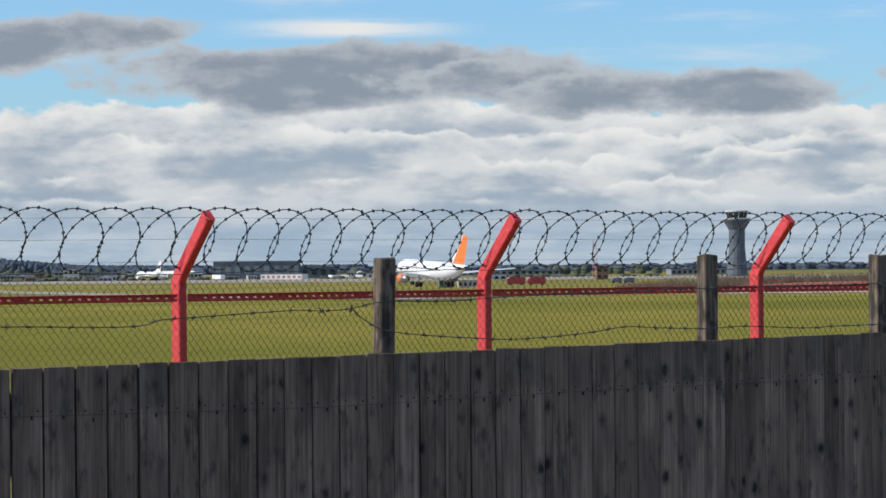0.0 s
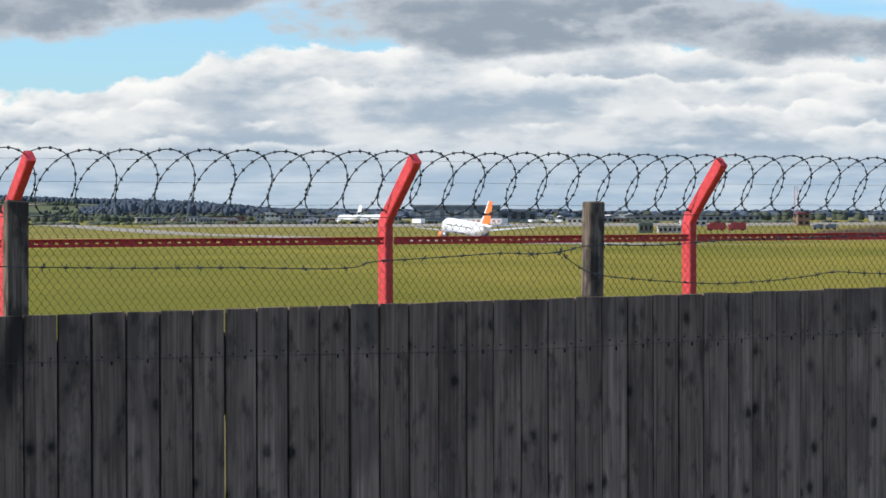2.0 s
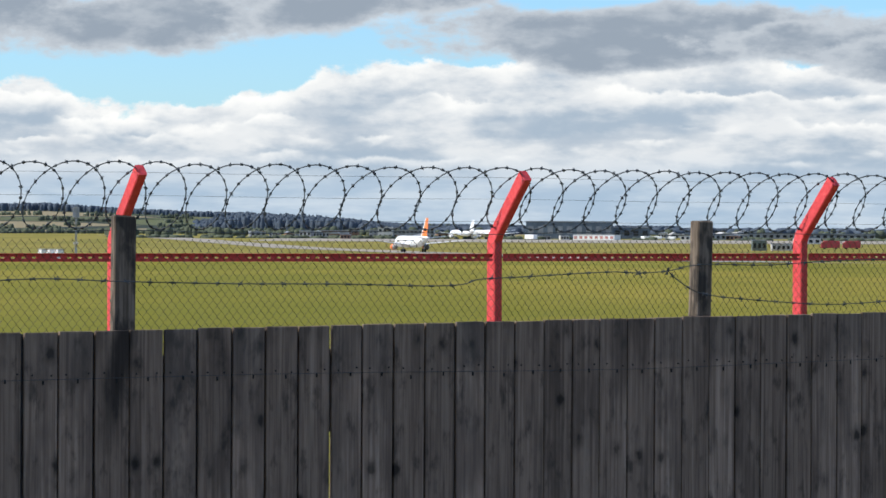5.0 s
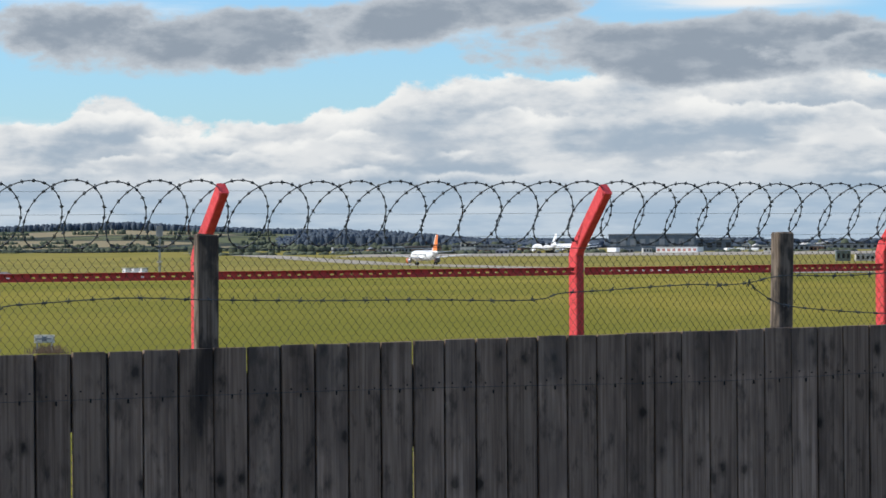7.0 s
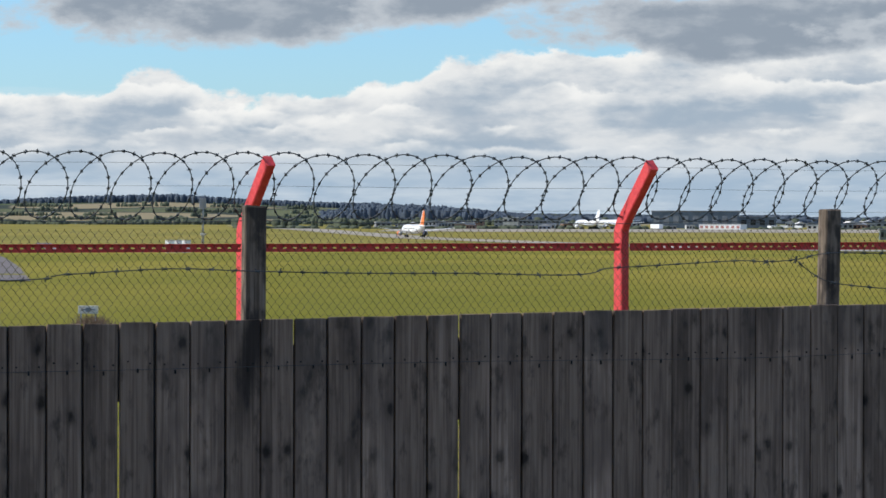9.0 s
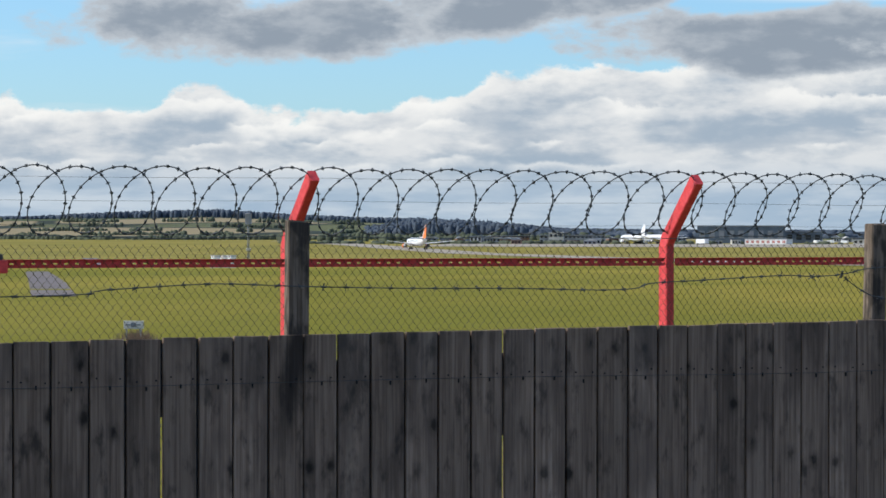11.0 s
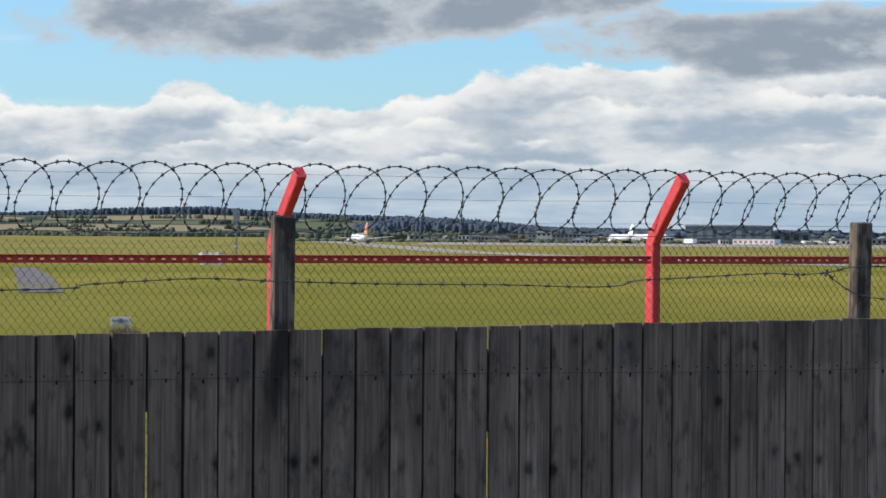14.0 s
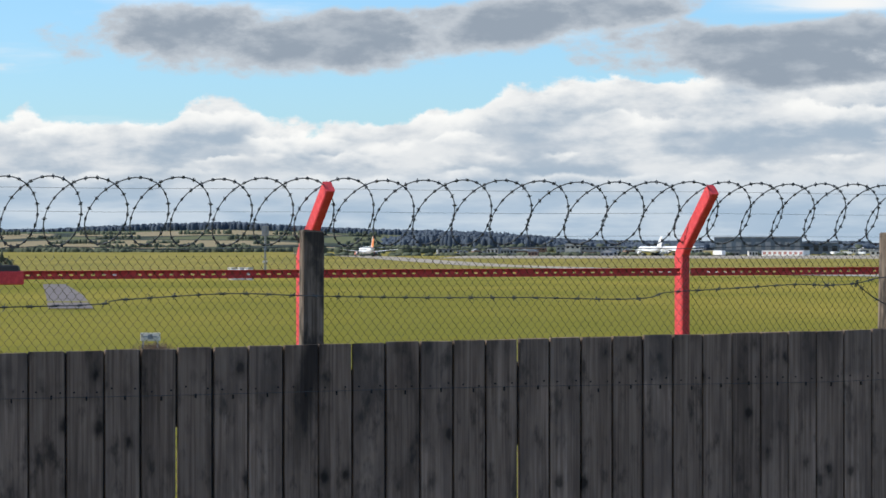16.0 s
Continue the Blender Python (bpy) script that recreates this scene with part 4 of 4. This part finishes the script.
    house("terminal_annex", "low white building with a row of reddish doors", "building", 43, 1700, 27, 10, 3.4, WHITE, PALECLAD, (8, 1), -24, pane=DOORRED)
    house("terminal_building", "long grey terminal building", "building", -84, 1900, 44, 24, 5, DULL, DULL, (16, 2))
    house("terminal_building", "brown brick terminal wing", "building", -128, 1920, 26, 20, 4.4, BROWNBRICK, DULL, (10, 2))
    house("shed", "pale two-storey control building on the apron", "building", -88, 1750, 9, 7, 7, PALECLAD, PALECLAD, (3, 2))
    house("shed", "grey stores building with blue roof", "shed", 112, 1760, 26, 14, 4, DULL, CLAD, (8, 1))
    house("shed", "pale stores building with a low roof", "shed", 150, 1500, 14, 9, 3.4, PALECLAD, CLAD, (4, 1), 0, 1.5)
    house("shed", "dark green cabin on the grass", "shed", 98, 1180, 6, 6, 4.6, GREENCLAD, DULL, (3, 1))
    house("shed", "grey cabin on the grass", "shed", 109, 1190, 10, 6, 3.2, PALECLAD, DULL, (5, 1))
    house("terminal_building", "wide low grey building beyond the apron", "building", 190, 1900, 90, 20, 4, DULL, CLAD, (20, 1))
    house("terminal_building", "pale building near the control tower", "building", 320, 1800, 50, 20, 4, DULL, DULL, (14, 1))
    for k in range(46):
        x, y = rnd.uniform(-185, 150), rnd.uniform(1680, 1980)
        mat, roof = rnd.choice(((PALECLAD, DULL), (DULL, CLAD), (BROWNBRICK, DULL), (CLAD, DULL), (DULL, PALECLAD)))
        kind = {"pale_cladding": "pale", "dull_grey_cladding": "grey", "brown_brickwork": "brown brick", "blue_grey_cladding": "dark blue"}[mat.name]
        house("shed", "small " + kind + " building on the apron edge", "building", x, y, rnd.uniform(4, 11), rnd.uniform(6, 10), rnd.uniform(2, 4.6), mat, roof, (3, 1), rnd.uniform(-20, 20), rnd.choice((0.0, 1.4)))
    for k in range(9):
        x, y = rnd.uniform(-50, 130), rnd.uniform(1700, 1760)
        van = thing("apron_van", "white service van parked on the apron", "van", pose(x, y, ground_z(x, y), 0, 0, rnd.uniform(0, 180)), "vans on the apron")
        part("van_body", boxes((0, 0, 1.25, 1.9, 4.8, 1.7), bevel=0.25), WHITE, van)
        part("windscreen", boxes((0, 2.3, 1.65, 1.6, 0.25, 0.6), bevel=0.05), GLASS, van)
        for sx in (-0.8, 0.8):
            for sy in (-1.5, 1.5):
                bm = cyl(bmesh.new(), 0, 0, -0.12, 0.12, 0.38, n=12)
                bmesh.ops.transform(bm, matrix=Matrix.Translation((sx, sy, 0.38)) @ Matrix.Rotation(radians(90), 4, "Y"), verts=bm.verts)
                part("tyre", bm, RUBBER, van)
    control_tower()
    lattice_mast("radio_mast", "pale red lattice mast with crossed bracing", 0.1370 * 1500, 1500, 21, DOORRED, wide=1.3)
    house("shed", "reddish brown hut at the foot of the mast", "shed", 0.1395 * 1490, 1490, 6.5, 6, 7.0, BROWNBRICK, SHADOWRED, (2, 2))
    lattice_mast("light_mast", "grey floodlight mast with a panel head", -0.1615 * 620, 620, 11.4, STEEL, True)
    # huts in the grass
    for x, y, w in ((-0.1735 * 330, 330, 1.2), (-0.1705 * 331, 331, 1.2), (-0.1675 * 330, 330, 1.1)):
        house("hut", "small white equipment cabinet with a red door", "cabinet", x, y, w * 0.6, 0.9, 1.75, WHITE, PALECLAD, (1, 1), -40, pane=DOORRED)
    # marker board near the fence
    x, y = -0.2035 * 57, 57.0
    ob = thing("marker_board", "low white marker board with a dark arrow", "sign", pose(x, y, ground_z(x, y)))
    part("panel", boxes((0, 0, 0.30, 0.42, 0.03, 0.17), bevel=0.006), PALECLAD, ob)
    part("arrow", boxes((0, -0.018, 0.30, 0.10, 0.006, 0.09), (0.10, -0.018, 0.30, 0.10, 0.006, 0.025), (-0.10, -0.018, 0.30, 0.10, 0.006, 0.025)), CLAD, ob)
    for sx in (-0.15, 0.15):
        part("leg", boxes((sx, 0, 0.11, 0.03, 0.03, 0.23)), STEEL, ob)
    verts, faces = [], []
    for k in range(420):
        bx, by = x + rnd.gauss(0.05, 0.17), y + rnd.gauss(0.1, 0.2)
        z0, hh, r = ground_z(bx, by) - 0.01, rnd.uniform(0.08, 0.24), 0.006
        b = len(verts)
        verts += [(bx - r, by, z0), (bx + r, by - r, z0), (bx + r, by + r, z0), (bx + rnd.gauss(0, 0.06), by + rnd.gauss(0, 0.05), z0 + hh)]
        faces += [(b, b + 1, b + 3), (b + 1, b + 2, b + 3), (b + 2, b, b + 3)]
    me = bpy.data.meshes.new("grass_tuft")
    me.from_pydata(verts, [], faces)
    me.materials.append(BROWN)
    tagged(new("grass_tuft", me), "dry brown grass tuft round the marker board", "grass tuft", kind="stuff")
    # thicket beyond the left end
    scrub("scrub_clump", "dark green shrub beside the apron track", SHRUB, [(-0.262 * 300 + rnd.uniform(-3, 2.5), 300 + rnd.uniform(-3, 3), 2.0, rnd.uniform(2.0, 4.2)) for _ in range(14)], "shrub", 12, 40)
    # red airfield tenders and dark vans on the far side
    for u, y, mat, label, L in ((0.1085, 1265, SHADOWRED, "red airfield fire tender parked on the far grass", 8.5), (0.1160, 1262, SHADOWRED, "red airfield fire tender beside another tender", 8.0), (0.1450, 1300, CLAD, "dark blue van parked beyond the runway", 5.0), (0.1495, 1303, CLAD, "dark blue van beside a similar van", 5.2)):
        van = thing("fire_tender" if mat is SHADOWRED else "blue_van", label, "fire engine" if mat is SHADOWRED else "van", pose(u * y, y, ground_z(u * y, y), 0, 0, 90))
        hh = 3.2 if mat is SHADOWRED else 2.1
        part("van_body", boxes((0, -0.4, 0.5 + hh / 2, 2.5, L - 1.2, hh), bevel=0.15), mat, van)
        part("cab", boxes((0, L / 2 - 0.6, 0.4 + hh * 0.42, 2.4, 1.5, hh * 0.8), bevel=0.2), mat, van)
        part("windscreen", boxes((0, L / 2 + 0.12, 0.4 + hh * 0.6, 2.0, 0.12, hh * 0.3)), GLASS, van)
        part("side_window", boxes((1.21, L / 2 - 0.5, 0.4 + hh * 0.6, 0.06, 0.9, hh * 0.26)), GLASS, van)
        for sx in (-1.05, 1.05):
            for sy in (-L * 0.28, L * 0.33):
                bm = cyl(bmesh.new(), 0, 0, -0.16, 0.16, 0.5, n=14)
                bmesh.ops.transform(bm, matrix=Matrix.Translation((sx, sy, 0.5)) @ Matrix.Rotation(radians(90), 4, "Y"), verts=bm.verts)
                part("tyre", bm, RUBBER, van)
    # parked airliners on the apron
    airliner("parked_airliner", "white airliner parked on the apron with a pale fin", WHITE, pose(-38.5, 1700, ground_z(-38.5, 1700), 0, 0, 24))
    airliner("parked_airliner", "white airliner parked nose to tail with a dark blue fin", CLAD, pose(-22.0, 1725, ground_z(-22, 1725), 0, 0, 36))
    bus = thing("airport_bus", "long white airport bus beside the dark hangar", "bus", pose(3, 1690, ground_z(3, 1690), 0, 0, 24))
    part("bus_body", boxes((0, 0, 1.75, 2.7, 13.0, 2.7), bevel=0.2), WHITE, bus)
    for k in range(7):
        part("window", boxes((1.36, -5.2 + 1.7 * k, 2.1, 0.05, 1.4, 1.0)), GLASS, bus)
    for sy in (-4.2, 4.0):
        for sx in (-1.15, 1.15):
            bm = cyl(bmesh.new(), 0, 0, -0.15, 0.15, 0.5, n=14)
            bmesh.ops.transform(bm, matrix=Matrix.Translation((sx, sy, 0.5)) @ Matrix.Rotation(radians(90), 4, "Y"), verts=bm.verts)
            part("tyre", bm, RUBBER, bus)


# ---- passing car ----
def hatchback():
    """Nose along +x, wheels at z = 0."""
    car = thing("hatchback_car", "glossy red hatchback car driving along the road", "car")
    half = 0.86
    # body sections along the car: x, sill half width, waist half width, height of waist
    lower = []
    for x, hw, z0, z1 in ((-2.02, 0.70, 0.42, 0.86), (-1.92, 0.80, 0.30, 0.94), (-1.4, half, 0.22, 0.97), (0.0, half, 0.20, 0.95), (0.95, half, 0.22, 0.92), (1.55, 0.83, 0.26, 0.84), (1.92, 0.72, 0.32, 0.72), (2.02, 0.60, 0.40, 0.62)):
        lower.append([(x, -hw, z0 + 0.1), (x, -hw * 0.94, z0), (x, hw * 0.94, z0), (x, hw, z0 + 0.1), (x, hw, z1 - 0.12), (x, hw * 0.92, z1), (x, 0, z1 + 0.03), (x, -hw * 0.92, z1), (x, -hw, z1 - 0.12)])
    part("body", finish(rings(bmesh.new(), lower)), CARRED, car, smooth=True)
    # roof shell
    bm = bmesh.new()
    rows = []
    for x, hw, z in ((-1.44, 0.50, 1.335), (-1.34, 0.525, 1.372), (-1.0, 0.56, 1.430), (-0.5, 0.57, 1.464), (-0.1, 0.565, 1.466), (0.25, 0.55, 1.450), (0.52, 0.53, 1.412), (0.68, 0.515, 1.380)):
        rows.append([(x, hw * c, z - 0.075 * abs(c) ** 3.0 - (0.03 if abs(c) > 0.99 else 0)) for c in (-1, -0.9, -0.7, -0.45, -0.2, 0, 0.2, 0.45, 0.7, 0.9, 1)])
    rings(bm, rows, close=False, caps=False)
    bmesh.ops.solidify(bm, geom=bm.faces, thickness=0.02)
    part("roof", finish(bm), CARRED, car, smooth=True)
    for sy in (-1, 1):
        part("roof_seam", tube([(x, sy * hw * 0.80, z - 0.075 * 0.512 + 0.004) for x, hw, z in ((-1.34, 0.525, 1.372), (-1.0, 0.56, 1.430), (-0.5, 0.57, 1.464), (-0.1, 0.565, 1.466), (0.25, 0.55, 1.450), (0.52, 0.53, 1.412))], 0.006, 5), CARRED, car)
    # glasshouse
    glass = [[(-1.74, -0.70, 0.93), (1.30, -0.72, 0.90), (1.30, 0.72, 0.90), (-1.74, 0.70, 0.93)], [(-1.46, -0.53, 1.30), (0.70, -0.535, 1.335), (0.70, 0.535, 1.335), (-1.46, 0.53, 1.30)]]
    part("glasshouse", finish(rings(bmesh.new(), glass)), GLASS, car)
    for sy in (-1, 1):
        part("windscreen_pillar", tube([(1.30, sy * 0.725, 0.90), (1.0, sy * 0.67, 1.16), (0.64, sy * 0.51, 1.335)], 0.030, 6), CARRED, car, smooth=True)
        part("door_pillar", tube([(-0.15, sy * 0.725, 0.92), (-0.17, sy * 0.575, 1.37)], 0.026, 6), DARKPLASTIC, car)
        part("rear_pillar", tube([(-1.66, sy * 0.715, 0.93), (-1.54, sy * 0.62, 1.14), (-1.44, sy * 0.52, 1.315)], 0.045, 6), CARRED, car, smooth=True)
        for x in (-1.28, 1.26):
            bm = cyl(bmesh.new(), 0, 0, -0.10, 0.10, 0.31, n=24)
            bmesh.ops.transform(bm, matrix=Matrix.Translation((x, sy * 0.77, 0.31)) @ Matrix.Rotation(radians(90), 4, "X"), verts=bm.verts)
            wheel = part("tyre", bm, RUBBER, car)
            bm = cyl(bmesh.new(), 0, 0, -0.012, 0.012, 0.20, n=16)
            bmesh.ops.transform(bm, matrix=Matrix.Translation((x, sy * 0.875, 0.31)) @ Matrix.Rotation(radians(90), 4, "X"), verts=bm.verts)
            part("rim", bm, STEEL, wheel)
        part("mirror", boxes((0.84, sy * 0.91, 0.93, 0.12, 0.16, 0.11), bevel=0.03), CARRED, car)
        part("tail_light", boxes((-1.93, sy * 0.66, 0.84, 0.10, 0.18, 0.20), bevel=0.03), SOIL, car)
        part("headlight", boxes((1.84, sy * 0.58, 0.66, 0.16, 0.26, 0.12), bevel=0.03), PALECLAD, car)
    part("spoiler", boxes((-1.47, 0, 1.325, 0.14, 0.86, 0.028), bevel=0.012), CARRED, car)
    part("bumper", boxes((-2.02, 0, 0.48, 0.12, 1.50, 0.22), bevel=0.04), DARKPLASTIC, car)
    part("roof_aerial", tube([(0.52, 0, 1.405), (0.45, 0, 1.455), (0.27, 0, 1.545)], 0.005, 5), DARKPLASTIC, car)
    return car


ground()
paved()
apron()
road()
board_fence()
lower_strands()
security_fence()
jet = landing_jet()
distance()
car = hatchback()


def motions():
    rows = []
    for t, dist, z, pitch in JET:
        p = RUN0 + RUNWAY * dist
        z = ground_z(p.x, p.y) + 0.12 if z is None else z
        rows.append((t, pose(p.x, p.y, z, 0, 0, 19.0) @ pose(0, 0, 0, pitch)))
    walk(jet, rows)
    rows = []
    for t in (0.0, 10.0, 12.0, 12.9, 13.0, 13.1, 13.2, 13.3, 14.0, 16.0):
        s = CAR_S + 17.8 * (t - 13.1)
        rows.append((t, Matrix.Translation(at_fence(s, 3.05, 0.02)) @ Matrix.Rotation(radians(33), 4, "Z")))
    walk(car, rows)


# seconds, metres along the runway, height of the wheels (None: on the runway), nose-up angle
JET = [(0.0, -5.0, -1.9, 2.5), (0.5, 31, -2.7, 3.0), (1.0, 66, -3.6, 3.5), (1.5, 101, -4.5, 3.5), (2.0, 135, None, 3.2), (3.0, 206, None, 1.5), (4.0, 283, None, 0.0), (5.5, 394, None, 0.0), (7.0, 495, None, 0.0), (9.0, 630, None, 0.0), (10.0, 695, None, 0.0), (12.5, 852, None, 0.0), (14.0, 934, None, 0.0), (15.0, 985, None, 0.0), (16.0, 1034, None, 0.0)]
CAR_S = -0.80

motions()
